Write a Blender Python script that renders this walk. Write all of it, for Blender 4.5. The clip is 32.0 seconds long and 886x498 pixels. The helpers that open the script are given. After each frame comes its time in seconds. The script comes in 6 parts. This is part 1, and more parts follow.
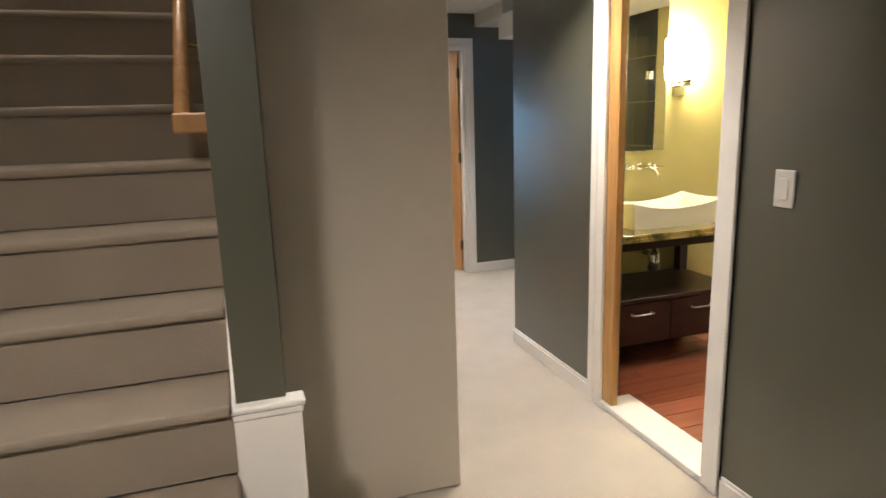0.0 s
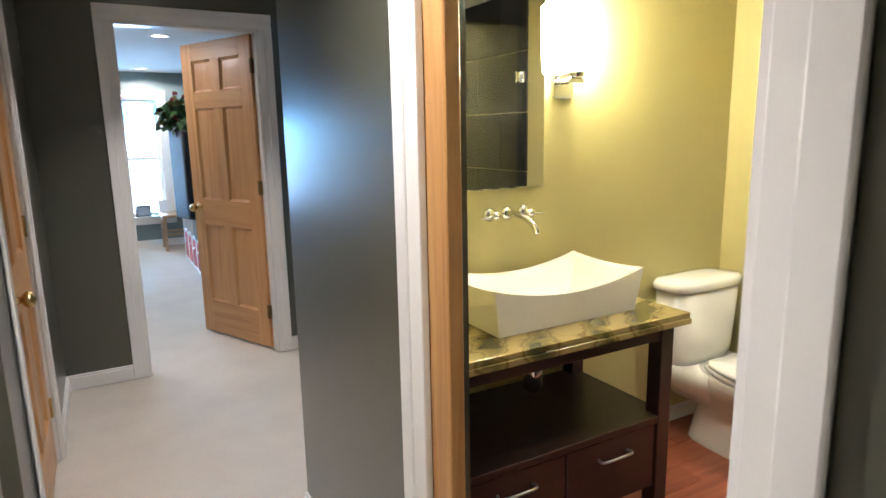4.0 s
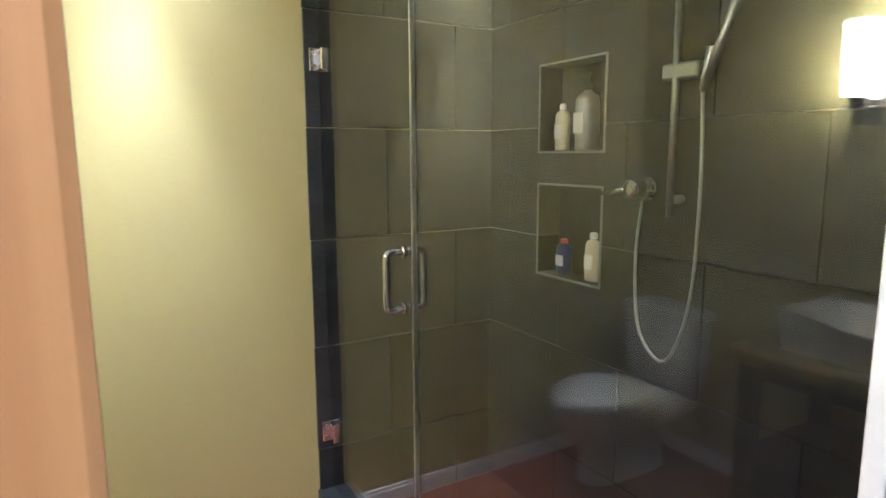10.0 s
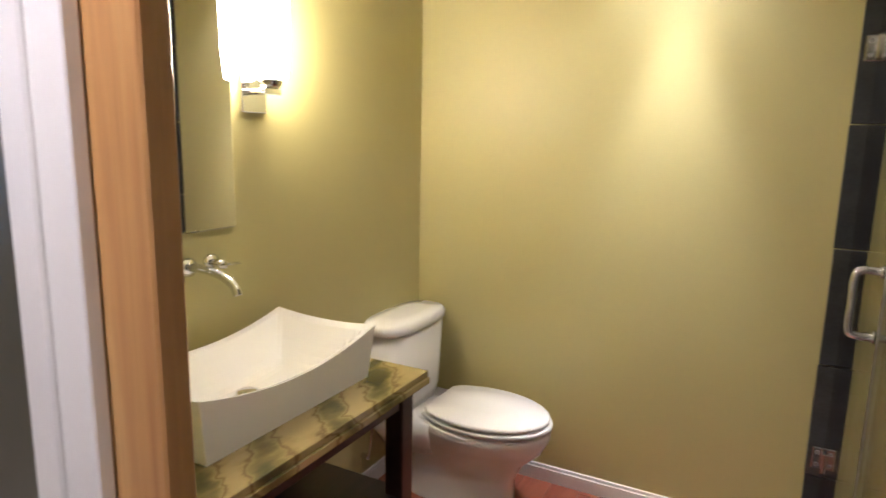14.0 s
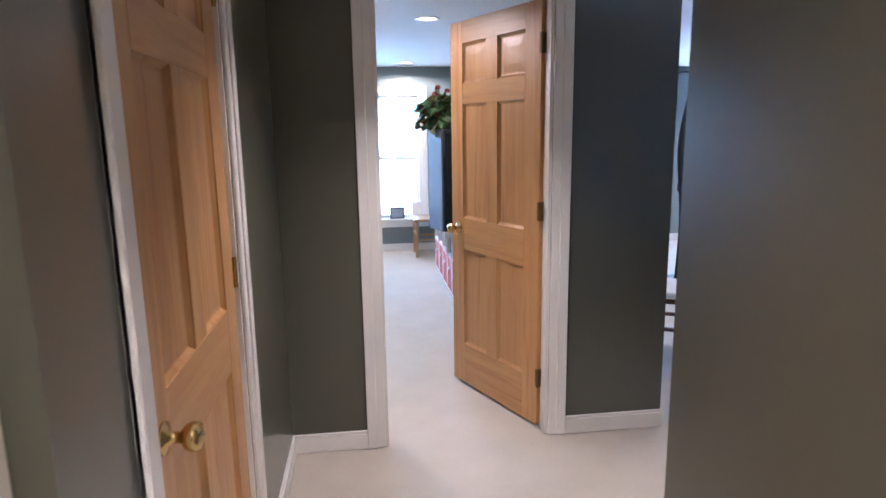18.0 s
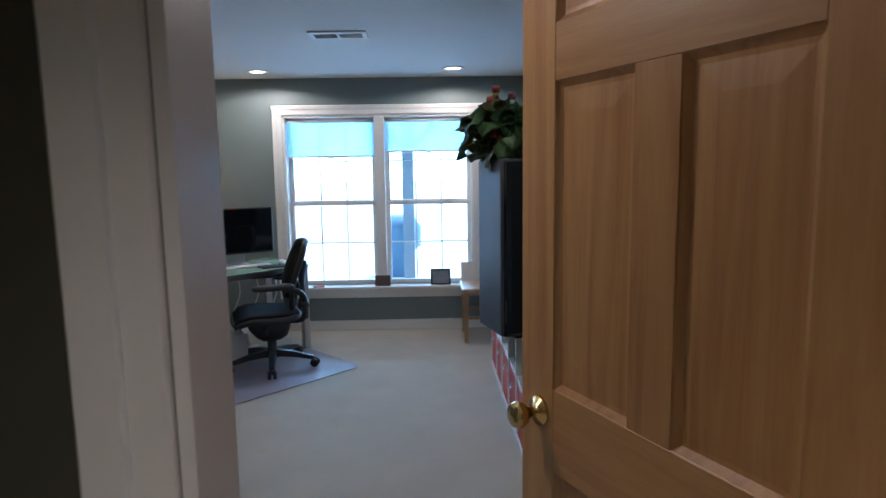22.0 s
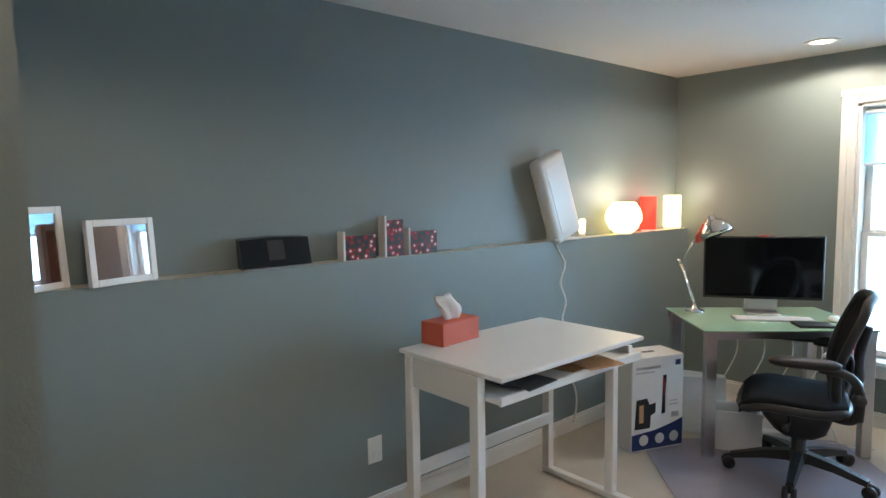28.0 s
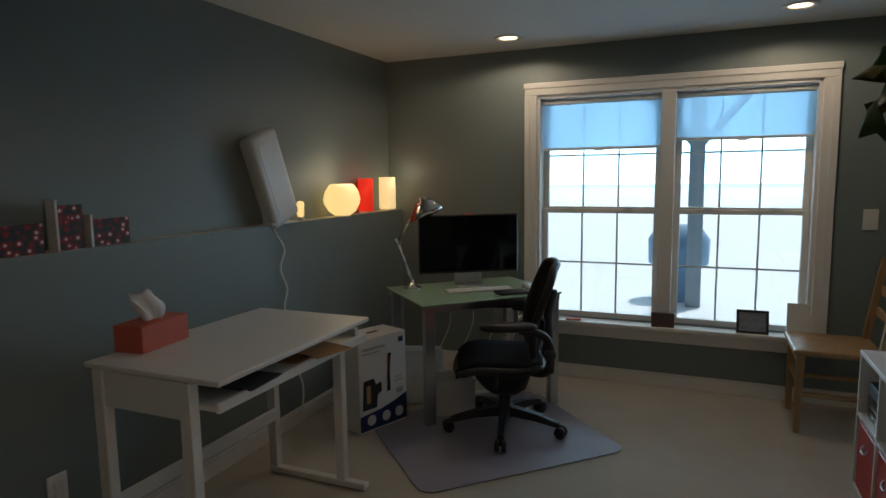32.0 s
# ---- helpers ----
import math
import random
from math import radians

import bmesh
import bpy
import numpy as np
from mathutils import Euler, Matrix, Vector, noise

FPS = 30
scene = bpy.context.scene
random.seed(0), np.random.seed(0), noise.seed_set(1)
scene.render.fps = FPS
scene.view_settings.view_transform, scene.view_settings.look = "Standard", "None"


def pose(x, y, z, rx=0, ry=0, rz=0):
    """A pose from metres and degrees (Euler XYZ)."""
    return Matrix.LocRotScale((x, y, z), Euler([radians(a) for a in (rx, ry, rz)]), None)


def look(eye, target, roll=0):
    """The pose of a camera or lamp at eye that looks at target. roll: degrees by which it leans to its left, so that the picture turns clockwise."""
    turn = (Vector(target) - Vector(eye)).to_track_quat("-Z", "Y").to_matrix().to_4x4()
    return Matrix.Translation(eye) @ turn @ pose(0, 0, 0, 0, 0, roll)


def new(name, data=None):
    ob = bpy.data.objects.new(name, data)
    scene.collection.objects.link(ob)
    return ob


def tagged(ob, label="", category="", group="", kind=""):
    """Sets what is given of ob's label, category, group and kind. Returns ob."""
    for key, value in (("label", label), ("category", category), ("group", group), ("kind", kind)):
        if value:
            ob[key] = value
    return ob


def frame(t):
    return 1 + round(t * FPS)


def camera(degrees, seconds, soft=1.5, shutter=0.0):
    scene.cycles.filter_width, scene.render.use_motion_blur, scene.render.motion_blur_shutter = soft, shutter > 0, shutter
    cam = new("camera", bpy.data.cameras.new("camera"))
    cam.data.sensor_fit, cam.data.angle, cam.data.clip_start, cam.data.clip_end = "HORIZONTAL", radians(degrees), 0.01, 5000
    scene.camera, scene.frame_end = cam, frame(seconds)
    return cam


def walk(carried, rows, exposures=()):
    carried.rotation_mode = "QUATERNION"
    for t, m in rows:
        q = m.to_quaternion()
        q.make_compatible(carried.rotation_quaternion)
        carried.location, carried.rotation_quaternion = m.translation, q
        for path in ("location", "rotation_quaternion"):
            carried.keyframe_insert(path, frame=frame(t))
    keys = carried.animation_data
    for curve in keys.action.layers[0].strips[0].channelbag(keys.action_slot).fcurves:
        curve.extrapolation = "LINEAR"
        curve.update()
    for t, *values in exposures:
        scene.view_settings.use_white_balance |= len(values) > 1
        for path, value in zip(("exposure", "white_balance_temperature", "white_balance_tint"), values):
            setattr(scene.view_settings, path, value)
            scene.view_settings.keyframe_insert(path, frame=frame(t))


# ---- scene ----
cam = camera(71.5, 32.0, 1.5, 0.3)
PATH = [
    (0, (-0.131, 0.485, 1.441), (0.476, 2.346, 1.031), -1.82),
    (0.5, (-0.056, 0.559, 1.443), (0.701, 2.367, 1.046), -1.45),
    (1, (0.038, 0.759, 1.438), (0.917, 2.514, 1.051), -1.11),
    (1.5, (0.170, 0.941, 1.443), (1.096, 2.672, 1.062), -1.25),
    (2, (0.352, 1.106, 1.440), (1.261, 2.848, 1.066), -1.14),
    (2.5, (0.521, 1.256, 1.430), (1.400, 3.016, 1.068), -1.01),
    (4.5, (0.994, 2.090, 1.421), (2.051, 3.743, 1.032), -1.16),
    (5, (1.026, 2.249, 1.406), (2.270, 3.764, 1.012), -1.06),
    (5.5, (1.082, 2.351, 1.395), (2.510, 3.692, 0.989), -1.50),
    (6, (1.141, 2.419, 1.400), (2.717, 3.576, 0.978), -1.08),
    (6.5, (1.262, 2.489, 1.402), (2.951, 3.469, 0.971), -0.15),
    (7, (1.277, 2.581, 1.396), (3.111, 3.269, 0.992), -0.12),
    (7.5, (1.413, 2.658, 1.415), (3.327, 3.072, 1.011), -0.61),
    (8, (1.420, 2.701, 1.422), (3.383, 2.773, 1.043), -0.97),
    (8.5, (1.451, 2.740, 1.415), (3.400, 2.467, 1.058), 0.32),
    (9, (1.476, 2.792, 1.417), (3.356, 2.198, 1.077), 0.89),
    (9.5, (1.436, 2.846, 1.436), (3.224, 2.010, 1.116), 0.58),
    (10, (1.373, 2.904, 1.453), (3.084, 1.914, 1.149), -0.31),
    (10.5, (1.357, 2.916, 1.456), (3.039, 1.874, 1.162), -0.56),
    (11, (1.369, 2.915, 1.455), (3.073, 1.909, 1.162), -0.76),
    (11.5, (1.391, 2.830, 1.449), (3.191, 2.012, 1.152), -0.18),
    (12, (1.376, 2.709, 1.440), (3.290, 2.219, 1.134), 1.29),
    (12.5, (1.333, 2.615, 1.442), (3.302, 2.489, 1.117), 1.69),
    (13, (1.281, 2.567, 1.432), (3.246, 2.767, 1.120), 1.19),
    (13.5, (1.192, 2.475, 1.461), (3.079, 3.043, 1.125), 1.32),
    (14, (1.138, 2.409, 1.472), (2.879, 3.330, 1.127), 1.10),
    (14.5, (1.097, 2.315, 1.481), (2.603, 3.580, 1.119), 0.39),
    (15, (1.014, 2.222, 1.487), (2.248, 3.754, 1.123), -0.04),
    (15.5, (0.903, 2.197, 1.505), (1.902, 3.888, 1.129), -0.26),
    (17.5, (1.006, 2.818, 1.465), (1.275, 4.765, 1.094), -1.25),
    (18, (1.029, 3.138, 1.465), (1.271, 5.088, 1.092), -0.85),
    (18.5, (1.075, 3.407, 1.460), (1.302, 5.360, 1.093), -1.05),
    (19, (1.115, 3.648, 1.460), (1.341, 5.603, 1.104), -1.72),
    (19.5, (1.125, 3.958, 1.461), (1.388, 5.911, 1.120), -1.76),
    (20, (1.131, 4.242, 1.466), (1.430, 6.193, 1.144), -1.78),
    (20.5, (1.195, 4.551, 1.463), (1.482, 6.508, 1.165), -1.73),
    (21, (1.229, 4.829, 1.454), (1.480, 6.794, 1.178), -1.46),
    (21.5, (1.244, 5.069, 1.456), (1.433, 7.042, 1.190), -0.67),
    (22, (1.319, 5.306, 1.447), (1.361, 7.289, 1.189), -0.88),
    (22.5, (1.396, 5.492, 1.444), (1.257, 7.470, 1.187), -1.43),
    (23, (1.387, 5.686, 1.441), (1.107, 7.648, 1.179), -1.61),
    (23.5, (1.360, 5.887, 1.432), (0.957, 7.827, 1.165), -1.47),
    (24, (1.375, 6.107, 1.422), (0.832, 8.012, 1.148), -1.57),
    (24.5, (1.305, 6.292, 1.412), (0.661, 8.165, 1.135), -1.08),
    (25, (1.279, 6.402, 1.432), (0.508, 8.226, 1.154), -0.70),
    (25.5, (1.243, 6.436, 1.434), (0.333, 8.198, 1.176), -0.88),
    (26, (1.175, 6.472, 1.417), (0.114, 8.152, 1.188), -0.54),
    (26.5, (1.228, 6.470, 1.423), (-0.031, 8.013, 1.232), -1.23),
    (28.5, (1.206, 6.521, 1.445), (-0.304, 7.819, 1.254), -0.67),
    (29, (1.223, 6.500, 1.439), (-0.218, 7.874, 1.250), -0.57),
    (29.5, (1.239, 6.501, 1.438), (-0.103, 7.970, 1.240), -0.55),
    (30, (1.247, 6.500, 1.439), (0.024, 8.068, 1.230), -0.49),
    (30.5, (1.243, 6.496, 1.443), (0.146, 8.153, 1.218), -0.57),
    (31, (1.203, 6.504, 1.434), (0.229, 8.235, 1.201), -0.71),
    (31.5, (1.167, 6.544, 1.432), (0.295, 8.327, 1.188), -0.79),
    (32, (1.112, 6.634, 1.412), (0.335, 8.461, 1.171), -0.80),
]
EXPOSURES = [(0, 2.3, 6100, 12), (2.5, 2.4, 5900, 12), (4.5, 1.9, 5500, 12), (5.5, 1.58, 5800, 12), (7.5, 1.5, 6250, 12), (8.5, 1.6, 6300, 12), (10.0, 1.8, 4700, 20), (11.5, 1.8, 5000, 22), (13.0, 1.6, 5300, 24), (14.0, 1.36, 5400, 24), (15.0, 1.5, 4900, 30), (17.5, 2.4, 5750, 24), (19.0, 1.95, 5250, 23), (20.0, 1.6, 5300, 22), (21.0, 1.75, 5600, 18), (22.0, 0.6, 5700, 15), (23.0, -0.3, 5600, 13), (24.0, -0.7, 5600, 13), (25.0, -0.7, 5650, 13), (26.5, -0.5, 5800, 12), (28.5, 1.7, 6900, 13), (29.2, 1.6, 6900, 15), (30.0, 0.75, 7300, 14), (30.5, 0.1, 7300, 14), (31.0, -0.65, 7600, 14), (32.0, -0.8, 7800, 14)]
walk(cam, [(t, look(eye, target, roll)) for t, eye, target, roll in PATH], EXPOSURES)
# ---- world, sun and large lights ----
world = bpy.data.worlds.new("sky")
scene.world = world
world.use_nodes = True
wn, wl = world.node_tree.nodes, world.node_tree.links
sky = wn.new("ShaderNodeTexSky")
sky.sky_type, sky.sun_disc = "NISHITA", False
sky.sun_elevation, sky.sun_rotation = radians(62), radians(29)
wl.new(sky.outputs[0], wn["Background"].inputs[0])
wn["Background"].inputs[1].default_value = 0.15
WARM, WARMER, DAY = (1.0, 0.88, 0.74), (1.0, 0.90, 0.70), (0.42, 0.68, 1.0)


def lamp(name, kind, m, power, color, size=0.1, size_y=None, angle=None, blend=0.6):
    data = bpy.data.lights.new(name, kind)
    data.energy, data.color = power, color
    if kind == "AREA":
        data.shape, data.size, data.size_y = "RECTANGLE", size, size_y or size
    elif kind == "SPOT":
        data.shadow_soft_size, data.spot_size, data.spot_blend = size, radians(angle or 90), blend
    elif kind == "SUN":
        data.angle = radians(angle or 10)
    else:
        data.shadow_soft_size = size
    ob = new(name, data)
    ob.matrix_world = m
    return ob


lamp("sun", "SUN", look((0, 0, 10), (-2.5, -4.5, 0)), 5.0, (0.80, 0.91, 1.0), angle=2)
lamp("office_window_light", "AREA", look((0.88, 11.02, 1.17), (0.88, 5, 3.7)), 9, DAY, 1.6, 1.45).data.spread = radians(130)
lamp("patio_door_light", "AREA", look((6.2, 11.02, 1.05), (6.2, 5, 2.6)), 62, (0.48, 0.67, 1.0), 1.6, 1.9).data.spread = radians(140)


# ---- materials ----
def mat(name, a, b=None, rough=0.6, metal=0.0, scale=6.0, fine=120.0, bump=0.0, stretch=(1, 1, 1), coat=0.0, vary=0.0, detail=4.0, spec=0.5, emit=None, power=0.0, trans=0.0, lo=0.3, hi=1.15):
    """A surface with colour that drifts from a to b at two scales, with fine relief and a little wear in its gloss."""
    m = bpy.data.materials.new(name)
    m.use_nodes = True
    n, l = m.node_tree.nodes, m.node_tree.links
    p = n["Principled BSDF"]
    b = b or tuple(0.86 * v for v in a)
    co = n.new("ShaderNodeTexCoord")
    mp = n.new("ShaderNodeMapping")
    mp.inputs["Scale"].default_value = stretch
    l.new(co.outputs["Object"], mp.inputs[0])
    big, small = n.new("ShaderNodeTexNoise"), n.new("ShaderNodeTexNoise")
    big.inputs["Scale"].default_value, small.inputs["Scale"].default_value = scale, fine
    big.inputs["Detail"].default_value = detail
    for t in (big, small):
        l.new(mp.outputs[0], t.inputs[0])
    add = n.new("ShaderNodeMath")
    add.operation = "MULTIPLY_ADD"
    l.new(small.outputs[0], add.inputs[0])
    add.inputs[1].default_value = 0.45
    l.new(big.outputs[0], add.inputs[2])
    ramp = n.new("ShaderNodeMapRange")
    ramp.inputs[1].default_value, ramp.inputs[2].default_value = lo, hi
    l.new(add.outputs[0], ramp.inputs[0])
    mix = n.new("ShaderNodeMix")
    mix.data_type = "RGBA"
    mix.inputs[6].default_value, mix.inputs[7].default_value = (*a, 1), (*b, 1)
    l.new(ramp.outputs[0], mix.inputs[0])
    out = mix.outputs[2]
    if vary:
        info, hsv = n.new("ShaderNodeObjectInfo"), n.new("ShaderNodeHueSaturation")
        r2 = n.new("ShaderNodeMapRange")
        r2.inputs[3].default_value, r2.inputs[4].default_value = 1 - vary, 1 + vary
        l.new(info.outputs["Random"], r2.inputs[0])
        l.new(r2.outputs[0], hsv.inputs["Value"])
        l.new(out, hsv.inputs["Color"])
        out = hsv.outputs[0]
    l.new(out, p.inputs["Base Color"])
    rr = n.new("ShaderNodeMapRange")
    rr.inputs[3].default_value, rr.inputs[4].default_value = max(0.02, rough * 0.88), min(1, rough * 1.12)
    l.new(big.outputs[0], rr.inputs[0])
    l.new(rr.outputs[0], p.inputs["Roughness"])
    p.inputs["Metallic"].default_value = metal
    p.inputs["Specular IOR Level"].default_value = spec
    p.inputs["Coat Weight"].default_value = coat
    p.inputs["Transmission Weight"].default_value = trans
    if bump:
        bp = n.new("ShaderNodeBump")
        bp.inputs["Strength"].default_value, bp.inputs["Distance"].default_value = bump, 0.004
        l.new(small.outputs[0], bp.inputs["Height"])
        l.new(bp.outputs[0], p.inputs["Normal"])
    if emit:
        p.inputs["Emission Color"].default_value, p.inputs["Emission Strength"].default_value = (*emit, 1), power
    return m


def wood(name, a, b, c, rough=0.4, axis=2, scale=1.0, coat=0.15, vary=0.05):
    """Timber: long streaks along one axis with darker rings and fine pores."""
    m = bpy.data.materials.new(name)
    m.use_nodes = True
    n, l = m.node_tree.nodes, m.node_tree.links
    p = n["Principled BSDF"]
    co, mp, info = n.new("ShaderNodeTexCoord"), n.new("ShaderNodeMapping"), n.new("ShaderNodeObjectInfo")
    s = [14 * scale] * 3
    s[axis] = 0.9 * scale
    mp.inputs["Scale"].default_value = s
    l.new(co.outputs["Object"], mp.inputs[0])
    shift = n.new("ShaderNodeVectorMath")
    shift.operation = "MULTIPLY_ADD"
    l.new(info.outputs["Random"], shift.inputs[0])
    shift.inputs[1].default_value = (37, 21, 53)
    l.new(mp.outputs[0], shift.inputs[2])
    rings, pores = n.new("ShaderNodeTexNoise"), n.new("ShaderNodeTexNoise")
    rings.inputs["Scale"].default_value, rings.inputs["Detail"].default_value, rings.inputs["Distortion"].default_value = 1.1, 5, 1.6
    pores.inputs["Scale"].default_value = 14
    l.new(shift.outputs[0], rings.inputs[0])
    l.new(shift.outputs[0], pores.inputs[0])
    ramp = n.new("ShaderNodeValToRGB")
    ramp.color_ramp.elements[0].position, ramp.color_ramp.elements[1].position = 0.32, 0.7
    ramp.color_ramp.elements[0].color, ramp.color_ramp.elements[1].color = (*a, 1), (*c, 1)
    ramp.color_ramp.elements.new(0.52).color = (*b, 1)
    l.new(rings.outputs[0], ramp.inputs[0])
    mix = n.new("ShaderNodeMix")
    mix.data_type, mix.blend_type = "RGBA", "MULTIPLY"
    mix.inputs[0].default_value = 0.22
    l.new(ramp.outputs[0], mix.inputs[6])
    l.new(pores.outputs[0], mix.inputs[7])
    hsv, r2 = n.new("ShaderNodeHueSaturation"), n.new("ShaderNodeMapRange")
    r2.inputs[3].default_value, r2.inputs[4].default_value = 1 - vary, 1 + vary
    l.new(info.outputs["Random"], r2.inputs[0])
    l.new(r2.outputs[0], hsv.inputs["Value"])
    l.new(mix.outputs[2], hsv.inputs["Color"])
    l.new(hsv.outputs[0], p.inputs["Base Color"])
    p.inputs["Roughness"].default_value, p.inputs["Coat Weight"].default_value, p.inputs["Coat Roughness"].default_value = rough, coat, 0.25
    bp = n.new("ShaderNodeBump")
    bp.inputs["Strength"].default_value, bp.inputs["Distance"].default_value = 0.15, 0.002
    l.new(pores.outputs[0], bp.inputs["Height"])
    l.new(bp.outputs[0], p.inputs["Normal"])
    return m


def glass_mat(name, color, rough=0.0, reflect=1.0):
    """Clear sheet glass: straight-through view with a mirror that strengthens at a slant."""
    m = bpy.data.materials.new(name)
    m.use_nodes = True
    n, l = m.node_tree.nodes, m.node_tree.links
    n.remove(n["Principled BSDF"])
    tr, gl, fr, mx = n.new("ShaderNodeBsdfTransparent"), n.new("ShaderNodeBsdfGlossy"), n.new("ShaderNodeLayerWeight"), n.new("ShaderNodeMixShader")
    tr.inputs[0].default_value, gl.inputs["Roughness"].default_value = (*color, 1), rough
    fr.inputs[0].default_value = 0.5
    pw, ml = n.new("ShaderNodeMath"), n.new("ShaderNodeMath")
    pw.operation, pw.inputs[1].default_value = "POWER", 5.0
    ml.operation, ml.inputs[1].default_value, ml.inputs[2].default_value = "MULTIPLY_ADD", 0.95, 0.043 * reflect
    l.new(fr.outputs["Facing"], pw.inputs[0])
    l.new(pw.outputs[0], ml.inputs[0])
    l.new(ml.outputs[0], mx.inputs[0])
    l.new(tr.outputs[0], mx.inputs[1])
    l.new(gl.outputs[0], mx.inputs[2])
    l.new(mx.outputs[0], n["Material Output"].inputs[0])
    return m


def veined_stone(name):
    """Polished stone in bent bands of gold, olive green and brown, with dark streaks."""
    m = bpy.data.materials.new(name)
    m.use_nodes = True
    n, l = m.node_tree.nodes, m.node_tree.links
    p = n["Principled BSDF"]
    co, mp, bend, cloud = n.new("ShaderNodeTexCoord"), n.new("ShaderNodeMapping"), n.new("ShaderNodeTexWave"), n.new("ShaderNodeTexNoise")
    mp.inputs["Rotation"].default_value, mp.inputs["Scale"].default_value = (0.5, 0.3, 0.6), (1.0, 2.2, 2.0)
    l.new(co.outputs["Object"], mp.inputs[0])
    bend.inputs["Scale"].default_value, bend.inputs["Distortion"].default_value, bend.inputs["Detail"].default_value, bend.inputs["Detail Scale"].default_value = 1.8, 6.0, 6.0, 1.8
    cloud.inputs["Scale"].default_value, cloud.inputs["Detail"].default_value = 7.0, 6.0
    for t in (bend, cloud):
        l.new(mp.outputs[0], t.inputs[0])
    add = n.new("ShaderNodeMath")
    add.operation, add.inputs[1].default_value = "MULTIPLY_ADD", 0.55
    l.new(bend.outputs["Fac"], add.inputs[0])
    l.new(cloud.outputs[0], add.inputs[2])
    ramp = n.new("ShaderNodeValToRGB")
    e = ramp.color_ramp.elements
    e[0].position, e[0].color, e[1].position, e[1].color = 0.30, (0.055, 0.052, 0.022, 1), 1.0, (0.36, 0.28, 0.11, 1)
    for pos, col in ((0.48, (0.11, 0.10, 0.035, 1)), (0.62, (0.19, 0.155, 0.05, 1)), (0.74, (0.29, 0.23, 0.085, 1)), (0.83, (0.17, 0.115, 0.04, 1)), (0.90, (0.31, 0.24, 0.09, 1))):
        e.new(pos).color = col
    l.new(add.outputs[0], ramp.inputs[0])
    l.new(ramp.outputs[0], p.inputs["Base Color"])
    p.inputs["Roughness"].default_value, p.inputs["Coat Weight"].default_value = 0.14, 0.3
    return m


GREEN = mat("olive_grey_wall_paint", (0.072, 0.073, 0.050), (0.064, 0.065, 0.044), rough=0.345, scale=1.2, fine=260, bump=0.04)
GREEN.node_tree.nodes["Principled BSDF"].inputs["Coat Weight"].default_value = 0.8
GREEN.node_tree.nodes["Principled BSDF"].inputs["Coat Roughness"].default_value = 0.3
YELLOW = mat("olive_yellow_wall_paint", (0.48, 0.428, 0.18), (0.45, 0.398, 0.166), rough=0.48, scale=1.2, fine=260, bump=0.06)
BLUE = mat("blue_grey_wall_paint", (0.205, 0.245, 0.245), (0.185, 0.225, 0.225), rough=0.5, scale=1.2, fine=260, bump=0.06)
BEIGE = mat("off_white_wall_paint", (0.60, 0.54, 0.45), (0.56, 0.50, 0.42), rough=0.35, scale=1.0, fine=260, bump=0.05)
CEIL = mat("white_ceiling_paint", (0.74, 0.73, 0.70), (0.70, 0.69, 0.66), rough=0.9, scale=2, fine=180, bump=0.15)
TRIM = mat("white_trim_paint", (0.80, 0.78, 0.75), (0.76, 0.74, 0.70), rough=0.32, scale=3, fine=150, bump=0.03)
CARPET = mat("cream_carpet", (0.62, 0.56, 0.48), (0.50, 0.45, 0.38), rough=1.0, scale=3.5, fine=420, bump=0.9, spec=0.1)
STAIRCARPET = mat("taupe_stair_carpet", (0.34, 0.285, 0.225), (0.27, 0.225, 0.175), rough=1.0, scale=5, fine=420, bump=0.9, spec=0.1)
PINE = wood("honey_pine", (0.60, 0.33, 0.125), (0.55, 0.28, 0.10), (0.44, 0.20, 0.065))
PINE_H = wood("honey_pine_rail", (0.60, 0.33, 0.125), (0.55, 0.28, 0.10), (0.44, 0.20, 0.065), axis=0)
BANDED = wood("banded_pine", (0.62, 0.37, 0.14), (0.54, 0.295, 0.10), (0.42, 0.20, 0.065), scale=0.8)
DARKWOOD = wood("espresso_wood", (0.030, 0.012, 0.009), (0.022, 0.009, 0.007), (0.014, 0.006, 0.005), rough=0.35, axis=0, coat=0.12)
REDFLOOR = wood("red_brown_floorboard", (0.34, 0.11, 0.055), (0.29, 0.085, 0.042), (0.22, 0.06, 0.03), rough=0.35, axis=0, scale=0.8, coat=0.3, vary=0.12)
OAK = wood("light_oak", (0.50, 0.30, 0.14), (0.45, 0.26, 0.12), (0.36, 0.19, 0.08), scale=1.3)
TILE = mat("charcoal_slate_tile", (0.042, 0.044, 0.046), (0.020, 0.021, 0.022), rough=0.34, scale=5, fine=60, bump=0.08, stretch=(1, 1, 2.2), vary=0.22, detail=8.0, lo=0.5, hi=0.95)
GROUT = mat("grey_grout", (0.30, 0.29, 0.26), rough=0.9, fine=300, bump=0.4)
PORCELAIN = mat("white_porcelain", (0.82, 0.80, 0.76), (0.80, 0.78, 0.74), rough=0.07, scale=2, coat=0.5)
CHROME = mat("chrome", (0.75, 0.75, 0.76), (0.70, 0.70, 0.71), rough=0.08, metal=1.0, scale=12)
BRASS = mat("brass", (0.72, 0.52, 0.22), (0.55, 0.38, 0.14), rough=0.2, metal=1.0, scale=14)
OLDBRASS = mat("antique_brass", (0.20, 0.13, 0.055), (0.13, 0.085, 0.035), rough=0.4, metal=1.0, scale=14)
STEEL = mat("brushed_steel", (0.55, 0.55, 0.55), (0.48, 0.48, 0.48), rough=0.3, metal=1.0, scale=4, fine=200, stretch=(1, 1, 20))
